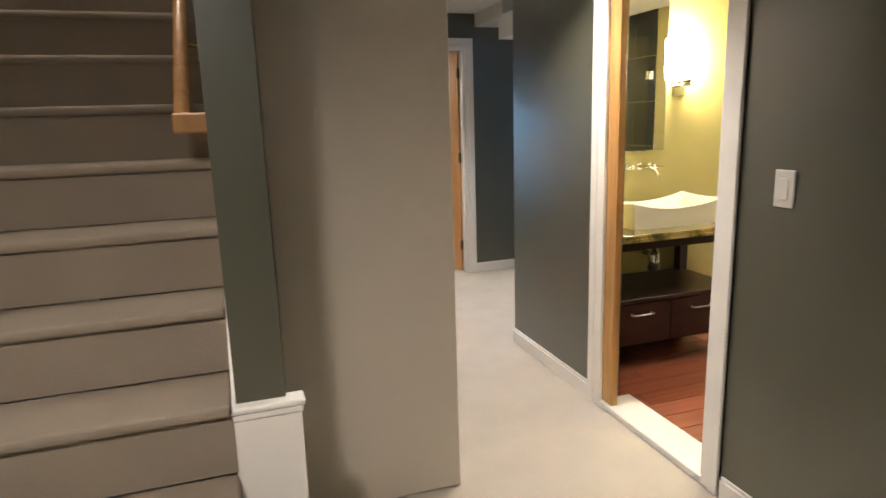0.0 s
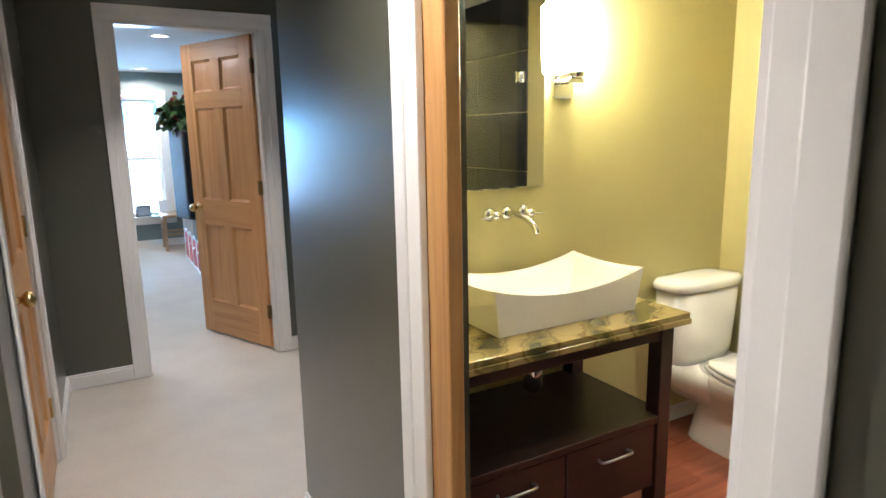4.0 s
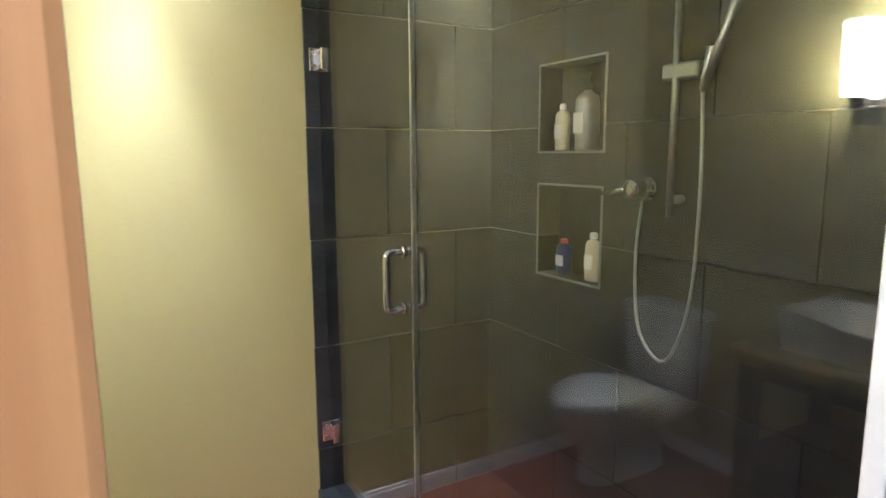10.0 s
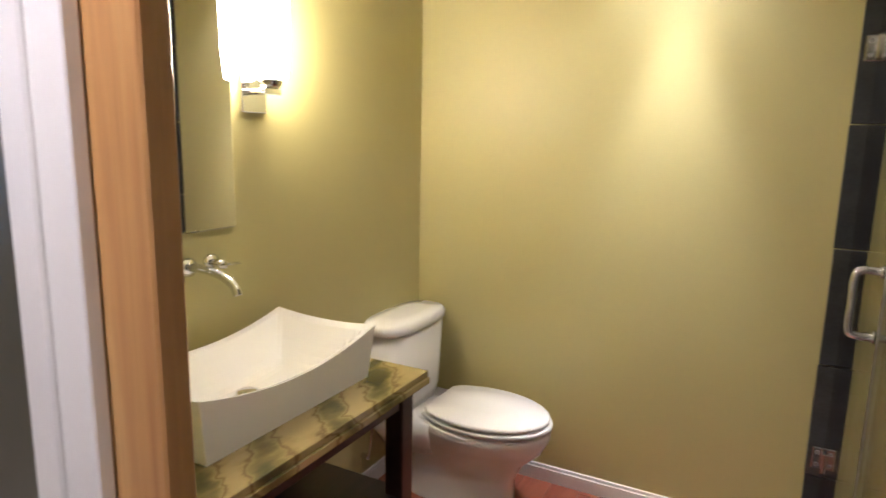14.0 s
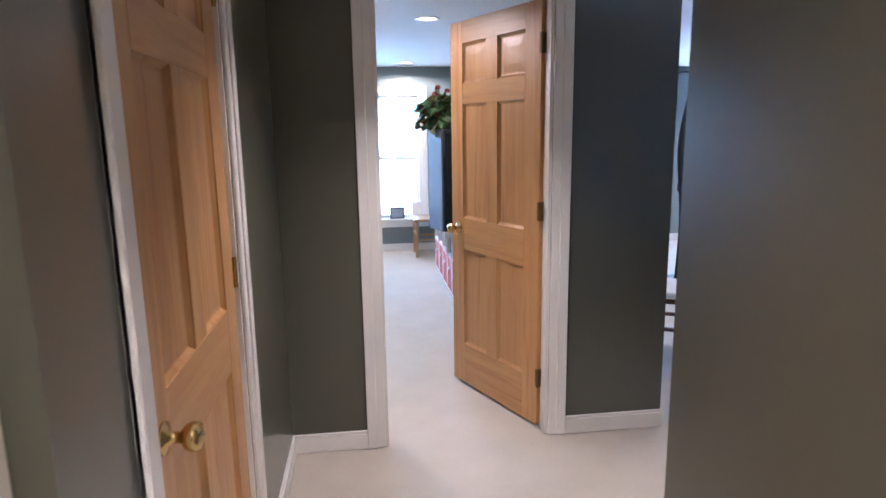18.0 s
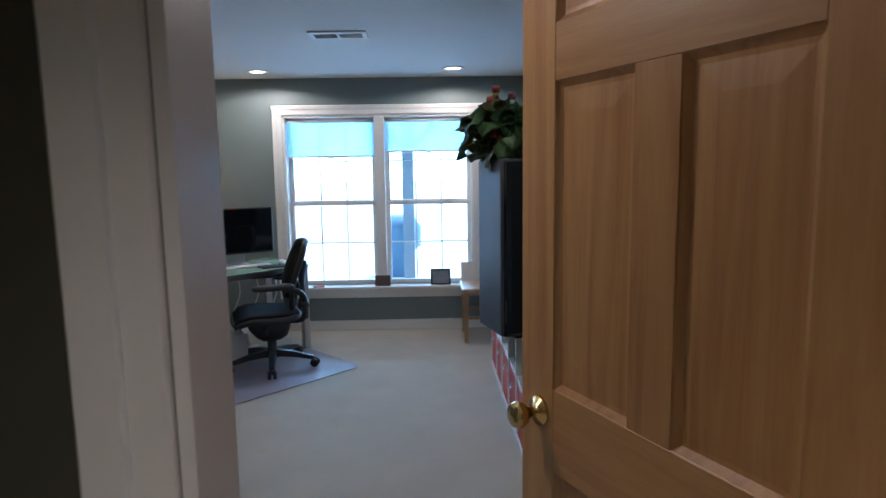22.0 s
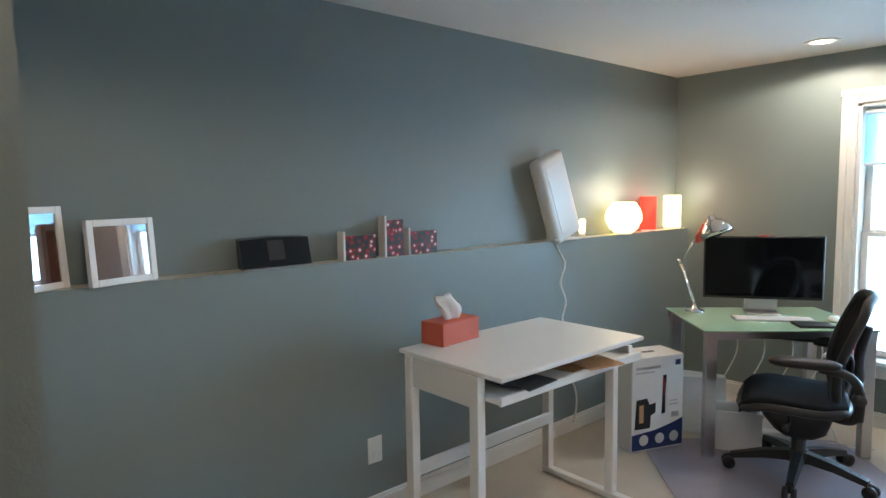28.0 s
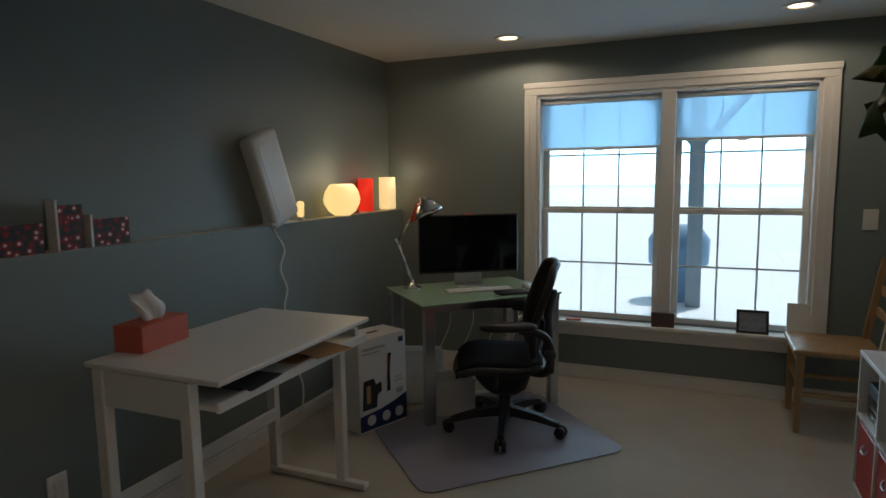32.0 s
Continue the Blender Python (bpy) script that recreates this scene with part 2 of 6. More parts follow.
BLACK = mat("black_plastic", (0.016, 0.016, 0.018), (0.011, 0.011, 0.012), rough=0.45, fine=300, bump=0.1)
MESHCLOTH = mat("black_mesh_fabric", (0.013, 0.014, 0.017), (0.008, 0.008, 0.010), spec=0.15, rough=0.9, fine=500, bump=0.7)
SCREEN = mat("dark_screen", (0.006, 0.007, 0.009), rough=0.06, scale=1)
DARKGREY = mat("dark_grey_plastic", (0.045, 0.048, 0.055), (0.035, 0.037, 0.042), rough=0.5, fine=200, bump=0.1)
WHITE = mat("white_lacquer", (0.78, 0.75, 0.72), (0.74, 0.71, 0.68), rough=0.35, scale=3)
PLASTIC = mat("white_plastic", (0.72, 0.70, 0.67), (0.68, 0.66, 0.63), rough=0.35, scale=8)
RED = mat("red_plastic", (0.55, 0.035, 0.03), (0.42, 0.025, 0.02), rough=0.4)
CORAL = mat("coral_card", (0.62, 0.13, 0.075), (0.52, 0.10, 0.06), rough=0.6, scale=9)
PAPER = mat("white_paper", (0.78, 0.76, 0.74), (0.70, 0.68, 0.66), rough=0.9, scale=12, bump=0.2)
CARDBOARD = mat("brown_card", (0.55, 0.30, 0.14), (0.48, 0.26, 0.12), rough=0.8)
NAVY = mat("navy_print", (0.015, 0.035, 0.14), (0.012, 0.028, 0.11), rough=0.4)
MIRROR = mat("mirror_silver", (0.88, 0.88, 0.88), (0.87, 0.87, 0.87), rough=0.01, metal=1.0)
GLASS = glass_mat("clear_glass", (0.95, 0.97, 0.96))
SHOWERGLASS = glass_mat("shower_glass", (0.95, 0.965, 0.945), reflect=1.5)
DESKGLASS = mat("frosted_green_glass", (0.42, 0.60, 0.42), (0.38, 0.56, 0.38), rough=0.12, scale=2, coat=0.5)
LEAF = mat("dark_green_leaf", (0.055, 0.12, 0.045), (0.09, 0.17, 0.06), rough=0.4, scale=30, vary=0.3)
SNOW = mat("snow", (0.86, 0.89, 0.93), (0.80, 0.84, 0.90), rough=0.9, scale=0.4, fine=8, bump=0.3)


ORIGIN = Vector((0, 0, 0))  # where the room that is being built starts


def room(x, y):
    ORIGIN.xyz = (x, y, 0)


def part(name, bm, material, parent=None, label="", smooth=False, kind=""):
    me = bpy.data.meshes.new(name)
    if smooth:
        for f in bm.faces:
            f.smooth = True
    bm.to_mesh(me)
    bm.free()
    for m in material if isinstance(material, (list, tuple)) else [material]:
        me.materials.append(m)
    ob = new(name, me)
    ob.parent = parent
    if parent is None:
        ob.location = ORIGIN
    return tagged(ob, label, kind=kind)


def thing(name, m, label, category, group="", kind=""):
    ob = new(name)
    ob.empty_display_size = 0.1
    ob.matrix_world = Matrix.Translation(ORIGIN) @ m
    return tagged(ob, label, category, group, kind)


def box(x0, y0, z0, x1, y1, z1, bevel=0.0, bm=None, m=None, seg=1):
    own = bmesh.new()
    bmesh.ops.create_cube(own, size=1)
    for v in own.verts:
        v.co = (x0 + (v.co.x + 0.5) * (x1 - x0), y0 + (v.co.y + 0.5) * (y1 - y0), z0 + (v.co.z + 0.5) * (z1 - z0))
    if bevel:
        bmesh.ops.bevel(own, geom=own.edges[:], offset=bevel, segments=seg, profile=0.5, affect="EDGES")
    if m:
        own.transform(m)
    return merge(bm, own)


def merge(bm, own):
    if bm is None:
        return own
    tmp = bpy.data.meshes.new("tmp")
    own.to_mesh(tmp)
    own.free()
    bm.from_mesh(tmp)
    bpy.data.meshes.remove(tmp)
    return bm


def cyl(p0, p1, r0, r1=None, n=16, bm=None, caps=True):
    p0, p1 = Vector(p0), Vector(p1)
    own = bmesh.new()
    d = p1 - p0
    bmesh.ops.create_cone(own, cap_ends=caps, segments=n, radius1=r0, radius2=r0 if r1 is None else r1, depth=d.length)
    own.transform(Matrix.Translation((p0 + p1) / 2) @ d.to_track_quat("Z", "Y").to_matrix().to_4x4())
    return merge(bm, own)


def turned(profile, n=24, bm=None, m=None):
    """A lathe-turned body from (radius, height) pairs."""
    own = bmesh.new()
    rings = []
    for r, z in profile:
        rings.append([own.verts.new((max(r, 1e-4) * math.cos(2 * math.pi * k / n), max(r, 1e-4) * math.sin(2 * math.pi * k / n), z)) for k in range(n)])
    for a, b in zip(rings, rings[1:]):
        for k in range(n):
            own.faces.new((a[k], a[(k + 1) % n], b[(k + 1) % n], b[k]))
    own.faces.new(rings[0][::-1])
    own.faces.new(rings[-1])
    bmesh.ops.recalc_face_normals(own, faces=own.faces[:])
    if m:
        own.transform(m)
    return merge(bm, own)


def loft(rings, bm=None, m=None, close=True):
    """A skin over rings of equal length; the ends are capped."""
    own = bmesh.new()
    vs = [[own.verts.new(c) for c in ring] for ring in rings]
    k = len(vs[0])
    for a, b in zip(vs, vs[1:]):
        for i in range(k):
            own.faces.new((a[i], a[(i + 1) % k], b[(i + 1) % k], b[i]))
    if close:
        own.faces.new(vs[0][::-1])
        own.faces.new(vs[-1])
    bmesh.ops.recalc_face_normals(own, faces=own.faces[:])
    if m:
        own.transform(m)
    return merge(bm, own)


def tube(points, r, n=8, bm=None):
    """A round bar along a smooth line through the points."""
    pts = [Vector(q) for q in points]
    line = []
    for i in range(len(pts) - 1):
        a, b, c, d = pts[max(i - 1, 0)], pts[i], pts[i + 1], pts[min(i + 2, len(pts) - 1)]
        for s in range(6):
            t = s / 6
            line.append(0.5 * (2 * b + (c - a) * t + (2 * a - 5 * b + 4 * c - d) * t * t + (3 * b - a - 3 * c + d) * t ** 3))
    line.append(pts[-1])
    rings, up = [], Vector((0.123, 0.31, 0.94))
    for i, q in enumerate(line):
        d = (line[min(i + 1, len(line) - 1)] - line[max(i - 1, 0)]).normalized()
        u = d.cross(up).normalized()
        up = u.cross(d).normalized()
        rings.append([q + r * (math.cos(2 * math.pi * k / n) * u + math.sin(2 * math.pi * k / n) * up) for k in range(n)])
    return loft(rings, bm)


# ---- the large structure ----
CH, CO = 2.355, 2.245  # ceiling heights: hall and bath, office and family room


def wall(name, along, c0, c1, a0, a1, z1, holes, low, high, label, z0=0.0):
    """A wall between c0 and c1 (its thickness) that runs from a0 to a1 along 'x' or 'y'; holes: (a, b, bottom, top). low and high: the paint of its two sides."""
    cuts = sorted({a0, a1, *[h[0] for h in holes], *[h[1] for h in holes]})
    bm = bmesh.new()
    for a, b in zip(cuts, cuts[1:]):
        spans = [(z0, z1)]
        for h in holes:
            if h[0] <= a and b <= h[1]:
                spans = [(z0, h[2]), (h[3], z1)]
        for s, t in spans:
            if t - s > 1e-4:
                box(*((a, c0, s, b, c1, t) if along == "x" else (c0, a, s, c1, b, t)), bm=bm)
    axis = 1 if along == "x" else 0
    bm.normal_update()
    for f in bm.faces:
        f.material_index = 1 if f.normal[axis] > 0.5 else 0
    return tagged(part(name, bm, [low, high]), label, "wall", kind="structure")


def slab(name, x0, y0, z0, x1, y1, z1, material, label, category):
    return tagged(part(name, box(x0, y0, z0, x1, y1, z1), material), label, category, kind="structure")


# floors
slab("floor", -1.4, -1.6, -0.12, 3.68, 4.01, -0.004, CARPET, "wall-to-wall cream carpet with faint footprints", "floor")
slab("floor_rooms", -1.4, 4.01, -0.12, 8.3, 10.97, -0.004, CARPET, "wall-to-wall cream carpet of office and family room", "floor")
BX0, BX1, BY0, BY1 = 1.612, 3.558, 1.405, 3.811  # the bathroom's inside faces
# walls of hall and bathroom
wall("wall_hall_east", "y", 1.50, BX0, -1.6, 4.01, CH, [(2.26, 3.005, 0, 2.05)], GREEN, YELLOW, "olive-grey hall wall with a satin sheen")
wall("wall_bath_north", "x", BY1, 4.01, BX0, 3.68, CH, [], YELLOW, GREEN, "olive-yellow painted bathroom wall behind the vanity")
wall("wall_bath_east", "y", BX1, 3.68, 1.27, BY1, CH, [], YELLOW, GREEN, "olive-yellow painted bathroom wall lit by a ceiling spot")
wall("wall_bath_south", "x", 1.20, 1.29, BX0, BX1, CH, [], GREEN, GROUT, "shower back wall with grey grout")
wall("wall_hall_south", "x", -1.72, -1.6, -1.4, 1.62, CH, [], GREEN, GREEN, "olive-grey wall behind the stairs' foot")
# the hall's far wall with the office door
DO0, DO1, OY0, OY1 = 1.08, 1.87, 5.86, 5.98
wall("wall_office_south", "x", OY0, OY1, -1.30, 2.45, CH, [(DO0, DO1, 0, 2.06)], GREEN, BLUE, "olive-grey hall wall round the office door")
wall("wall_closet_front", "y", 0.54, 0.64, OY1, 6.585, CH, [], BLUE, BLUE, "blue-grey side of the closet beside the office door")
wall("wall_closet_side", "x", 6.485, 6.585, -1.005, 0.54, CH, [], BLUE, BLUE, "blue-grey side of the closet facing the office")
wall("wall_office_east", "y", 2.31, 2.45, OY1, 10.82, CH, [], BLUE, GREEN, "blue-grey office wall behind the television")
wall("wall_office_west", "y", -1.30, -1.005, OY1, 10.82, 1.155, [], BEIGE, BLUE, "blue-grey lower office wall that ends in a ledge")
wall("wall_office_west_upper", "y", -1.30, -1.105, OY1, 10.82, CH, [], BEIGE, BLUE, "blue-grey office wall above the ledge", z0=1.155)
WX0, WX1, WZ0, WZ1 = 0.0, 1.675, 0.41, 1.93
OX, OY = 0.045, -0.09  # the office things' shift
wall("wall_north", "x", 10.82, 10.97, -1.30, 8.3, 2.6, [(WX0 + OX, WX1 + OX, WZ0, WZ1), (5.30, 7.05, 0.06, 2.08)], BLUE, BEIGE, "blue-grey outer wall with the window openings")
# the family room
wall("wall_family_east", "y", 8.18, 8.30, 4.01, 10.82, CH, [], GREEN, GREEN, "dark olive family room wall")
wall("wall_family_south", "x", 3.89, 4.01, 3.68, 8.3, CH, [], GREEN, GREEN, "dark olive family room wall beside the bath")
# the hall's left side: closet, then a wall with a door
tagged(part("wall_closet", box(-0.045, 2.60, 0, 0.603, 3.859, CH, 0.004), BEIGE), "off-white satin closet wall at the stairs", "wall", kind="structure")
wall("wall_hall_west", "y", 0.53, 0.65, 3.86, OY0, CH, [(4.17, 4.97, 0, 2.06)], GREEN, GREEN, "olive-grey hall wall with a pine door")
slab("wall_stairs_east", -0.19, 2.0, 0, -0.07, 6.0, CH, GREEN, "narrow olive-grey wall end beside the stairs", "wall")
# black slab that puts the gap's shade into colour
slab("closet_gap_shade", -0.07, 2.62, 0, -0.045, 3.4, CH, BLACK, "black filler that stands for the shade in the gap beside the closet wall", "wall")
slab("wall_stairs_west", -1.4, -1.6, 0, -1.28, 5.86, 4.4, BEIGE, "off-white wall along the stairs", "wall")
# ceilings
slab("ceiling_hall", -0.19, -1.72, CH, 3.72, OY0 + 0.06, CH + 0.12, CEIL, "white hall ceiling", "ceiling")
slab("ceiling_stairs", -1.4, -1.72, CH + 0.13, -0.19, 1.2, CH + 0.25, CEIL, "white ceiling over the stairs' foot", "ceiling")
slab("ceiling_stairs_top", -1.4, 1.2, 4.4, -0.07, 6.0, 4.5, CEIL, "white ceiling over the stairs", "ceiling")
slab("wall_stairs_upper", -1.28, 1.2, CH + 0.25, -0.19, 1.3, 4.4, BEIGE, "off-white wall above the stairs' foot", "wall")
slab("wall_stairs_end", -1.28, 5.88, CH, -0.19, 5.98, 4.4, BEIGE, "off-white wall at the head of the stairs", "wall")
slab("wall_stairs_east_upper", -0.19, 1.2, CH + 0.12, -0.07, 6.0, 4.4, GREEN, "olive-grey wall high beside the stairs", "wall")
slab("ceiling_office", -1.30, OY0 + 0.06, CO, 2.45, 10.82, CO + 0.1, CEIL, "flat white office ceiling", "ceiling")
slab("ceiling_family", 2.45, 4.01, CO, 8.3, 10.82, CO + 0.1, CEIL, "flat white family room ceiling", "ceiling")
slab("soffit", 1.95, 4.75, 2.06, 8.18, 5.25, CO - 0.004, CEIL, "white boxed-in beam under the ceiling", "beam")
slab("soffit_hall", 1.98, 5.25, 2.24, 2.45, 5.85, CH, CEIL, "white strip of dropped ceiling", "beam")
# outdoors
HAZE = mat("bright_winter_haze", (0.8, 0.9, 1.0), rough=1.0, scale=0.05, fine=1, emit=(0.34, 0.68, 1.0), power=8.5)
tagged(part("backdrop", box(-130, 88, -0.5, 140, 88.5, 45), HAZE), "pale bright winter sky beyond the snow", "sky", kind="structure")
slab("ground", -130, -90, -0.5, 140, 90, -0.125, SNOW, "snow-covered ground in front of the house", "snow")


def baseboard(name, along, c, side, a0, a1, h=0.09):
    t = 0.014 * side
    bm = box(*((a0, min(c, c + t), 0, a1, max(c, c + t), h - 0.016) if along == "x" else (min(c, c + t), a0, 0, max(c, c + t), a1, h - 0.016)))
    u = 0.009 * side
    box(*((a0, min(c, c + u), h - 0.016, a1, max(c, c + u), h) if along == "x" else (min(c, c + u), a0, h - 0.016, max(c, c + u), a1, h)), bevel=0.002, bm=bm)
    return tagged(part(name, bm, TRIM), "white moulded baseboard along the wall", "baseboard", kind="structure")


baseboard("baseboard_1", "y", 1.50, -1, -1.6, 2.16)
baseboard("baseboard_2", "y", 1.50, -1, 3.094, 4.01)
baseboard("baseboard_3", "x", OY0, -1, 0.65, 0.995)
baseboard("baseboard_4", "x", OY0, -1, 1.955, 2.45)
baseboard("baseboard_5", "y", 0.65, 1, 5.046, OY0)
baseboard("baseboard_6", "y", 0.65, 1, 3.86, 4.094)
baseboard("baseboard_7", "y", BX1, -1, 2.21, BY1)
baseboard("baseboard_8", "x", BY1, -1, BX0, BX1)
baseboard("baseboard_9", "x", 10.82, -1, -1.005, 2.31)
baseboard("baseboard_10", "y", -1.005, 1, OY1, 10.82)
baseboard("baseboard_11", "y", 2.31, -1, OY1, 10.82)
baseboard("baseboard_12", "x", 10.82, -1, 2.45, 5.2)
baseboard("baseboard_13", "y", 2.45, 1, OY0, 10.82)
baseboard("baseboard_14", "x", 10.82, -1, 7.15, 8.18)


def casing(name, along, c, side, a0, a1, top, label, w=0.075):
    """Moulded trim on three sides of a door opening, standing on the wall face c."""
    root = thing(name, Matrix(), label, "door trim", kind="structure")

    def strip(n, s0, s1, z0, z1, upright):
        bm = None
        inner = 0 if (upright and s0 < a0) or not upright else 1
        for d, lo, hi in ((0.012, 0.0, 1.0), (0.019, 0.45, 1.0)):
            if upright:
                f0, f1 = (lo, hi) if s0 >= a1 - 1e-6 else (1 - hi, 1 - lo)
                u0, u1, v0, v1 = s0 + (s1 - s0) * f0, s0 + (s1 - s0) * f1, z0, z1
            else:
                u0, u1, v0, v1 = s0, s1, z0 + (z1 - z0) * lo, z1
            t0, t1 = sorted((c, c + side * d))
            bm = box(*((u0, t0, v0, u1, t1, v1) if along == "x" else (t0, u0, v0, t1, u1, v1)), bevel=0.003, bm=bm)
        return part(n, bm, TRIM, root)

    strip("casing_leg", a0 - w, a0, 0, top, True)
    strip("casing_leg", a1, a1 + w, 0, top, True)
    strip("casing_head", a0 - w, a1 + w, top, top + w, False)
    return root


def jamb(name, along, c0, c1, a0, a1, top, label):
    root = thing(name, Matrix(), label, "door jamb", kind="structure")
    for u0, u1 in ((a0 - 0.001, a0 + 0.015), (a1 - 0.015, a1 + 0.001)):
        part("jamb_side", box(*((u0, c0, 0, u1, c1, top) if along == "x" else (c0, u0, 0, c1, u1, top))), TRIM, root)
    part("jamb_head", box(*((a0, c0, top - 0.015, a1, c1, top + 0.001) if along == "x" else (c0, a0, top - 0.015, c1, a1, top + 0.001))), TRIM, root)
    return root


casing("bath_door_trim", "y", 1.50, -1, 2.26, 3.005, 2.05, "white moulded trim round the bathroom door", 0.088)
casing("office_door_trim", "x", OY0, -1, DO0, DO1, 2.06, "white moulded trim round the office door", 0.085)
casing("office_door_trim_inside", "x", OY1, 1, DO0, DO1, 2.06, "white moulded trim on the office side")
casing("hall_door_trim", "y", 0.65, 1, 4.17, 4.97, 2.06, "white moulded trim round a closed pine door")
jamb("office_door_jamb", "x", OY0 + 0.001, OY1 - 0.001, DO0, DO1, 2.06, "white door jamb of the office")
jamb("hall_door_jamb", "y", 0.531, 0.649, 4.17, 4.97, 2.06, "white door jamb with brass hinges")
part_j = thing("bath_door_jamb", Matrix(), "white jamb of the pocket door", "door jamb", kind="structure")
part("jamb_side", box(1.501, 2.259, 0, BX0 - 0.001, 2.277, 2.05), TRIM, part_j)
part("jamb_side", box(1.484, 2.982, 0, 1.502, 3.0045, 2.05, 0.002), TRIM, part_j)
part("jamb_head", box(1.501, 2.277, 2.03, BX0 - 0.001, 2.98, 2.05), TRIM, part_j)
inner = thing("bath_door_trim_inside", Matrix(), "white moulded trim on the bathroom side of the door", "door trim", kind="structure")
part("casing_leg", merge(box(BX0, 2.175, 0, BX0 + 0.022, 2.276, 2.05, 0.003), box(BX0, 2.20, 0, BX0 + 0.042, 2.276, 2.05, 0.003)), TRIM, inner)
part("casing_head", box(BX0, 2.175, 2.051, BX0 + 0.022, 2.98, 2.135, 0.003), TRIM, inner)
tagged(part("threshold", box(1.49, 2.265, -0.004, 1.675, 3.0, 0.03, 0.004), TRIM), "cream painted threshold under the bathroom door", "threshold", kind="structure")


def six_panel_door(name, m, w, h, label, knob, hinges, t=0.035, metal=None):
    """A six-panel pine door; the hinge edge is at x = 0 and the faces at y = 0 and y = t."""
    root = thing(name, m, label, "door", kind="structure")
    st, mu = 0.115, 0.10
    cols = [(st, (w - mu) / 2), ((w + mu) / 2, w - st)]
    rows = [(0.24, 0.80), (0.98, 1.60), (1.71, h - 0.115)]
    for x0 in (0, w - st):
        part("stile", box(x0, 0, 0, x0 + st, t, h, 0.002), PINE, root)
    zs = [(0, 0.24), (0.80, 0.98), (1.60, 1.71), (h - 0.115, h)]
    for z0, z1 in zs:
        part("rail", box(st, 0, z0, w - st, t, z1, 0.0015), PINE_H, root)
    for z0, z1 in rows:
        part("mullion", box((w - mu) / 2, 0, z0, (w + mu) / 2, t, z1, 0.0015), PINE, root)
        for x0, x1 in cols:
            bm = bmesh.new()
            for y, s in ((0.004, 1), (t - 0.004, -1)):
                rings = []
                for k, dep in ((0.0, 0.0), (0.012, 0.010), (0.02, 0.011), (0.062, 0.0085)):
                    rings.append([bm.verts.new(q) for q in ((x0 + k, y + s * dep, z0 + k), (x1 - k, y + s * dep, z0 + k), (x1 - k, y + s * dep, z1 - k), (x0 + k, y + s * dep, z1 - k))])
                for a, b in zip(rings, rings[1:]):
                    for i in range(4):
                        bm.faces.new((a[i], a[(i + 1) % 4], b[(i + 1) % 4], b[i]))
                bm.faces.new(rings[-1])
            bmesh.ops.recalc_face_normals(bm, faces=bm.faces[:])
            part("panel", bm, PINE, root)
    for s, y in ((-1, 0.0), (1, t)):
        kn = part("knob", turned([(0.032, 0), (0.032, 0.006), (0.012, 0.012), (0.011, 0.032), (0.024, 0.042), (0.029, 0.055), (0.024, 0.068), (0.006, 0.074)], 20, m=Matrix.Translation((w - 0.07, y, knob)) @ Matrix.Rotation(radians(90 if s < 0 else -90), 4, "X")), BRASS, root, "polished brass knob", True)
    for z in hinges:
        bm = cyl((-0.008, t + 0.004, z - 0.045), (-0.008, t + 0.004, z + 0.045), 0.008, n=10)
        box(-0.012, t - 0.002, z - 0.045, 0.012, t + 0.002, z + 0.045, bm=bm)
        box(-0.012, 0.002, z - 0.045, -0.0005, t, z + 0.045, bm=bm)
        part("hinge", bm, metal or OLDBRASS, root, "brass hinge")
    return root
six_panel_door("door_1", pose(1.866, 5.95, 0.012, 0, 0, 114.5), 0.76, 2.03, "honey pine six-panel office door standing half open", 0.92, (0.25, 1.08, 1.84))
six_panel_door("door_2", pose(0.602, 4.952, 0.012, 0, 0, -90), 0.765, 2.03, "honey pine six-panel hall door, closed", 0.90, (0.25, 1.06, 1.84), metal=BRASS)
pocket = thing("door_3", pose(1.504, 2.897, 0.032), "pine pocket door pushed almost into the wall", "door", kind="structure")
part("slab", box(0, 0.008, 0, 0.036, 0.105, 1.995, 0.003), BANDED, pocket)

# ---- stairs ----
stairs = thing("stairs", Matrix(), "straight flight of taupe carpeted stairs", "stairs", kind="structure")
for k in range(1, 16):
    y, z = 1.064 + 0.222 * k, 0.044 + 0.185 * k
    end = y + 0.25 if k < 15 else 5.875
    bm = box(-1.28, y + 0.018, z - 0.185 if k > 1 else 0, -0.2, end, z - 0.025)
    box(-1.28, y, z - 0.032, -0.2, end - 0.01, z, 0.013, bm=bm, seg=3)
    part("step", bm, STAIRCARPET, stairs)
skirt = loft([[(x, 1.98, 0.0), (x, 1.98, 0.76), (x, 4.5, 2.86), (x, 5.875, 2.95), (x, 5.875, 2.6), (x, 4.5, 2.5)] for x in (-0.2, -0.192)])
tagged(part("stair_skirt", skirt, TRIM), "white skirt board beside the stairs", "trim", kind="structure")
plinth = thing("stair_plinth", Matrix(), "white boxed plinth with a moulded cap at the wall end", "plinth", kind="structure")
part("body", box(-0.205, 1.975, 0, -0.035, 2.02, 0.73, 0.003), TRIM, plinth)
part("cap", merge(box(-0.212, 1.965, 0.75, -0.024, 2.025, 0.766, 0.004), box(-0.208, 1.97, 0.73, -0.03, 2.022, 0.75, 0.004)), TRIM, plinth)
rail = thing("handrail", Matrix(), "honey wood handrail on brass brackets", "handrail")
a, b = Vector((-0.285, 2.62, 1.46)), Vector((-0.285, 4.6, 3.08))
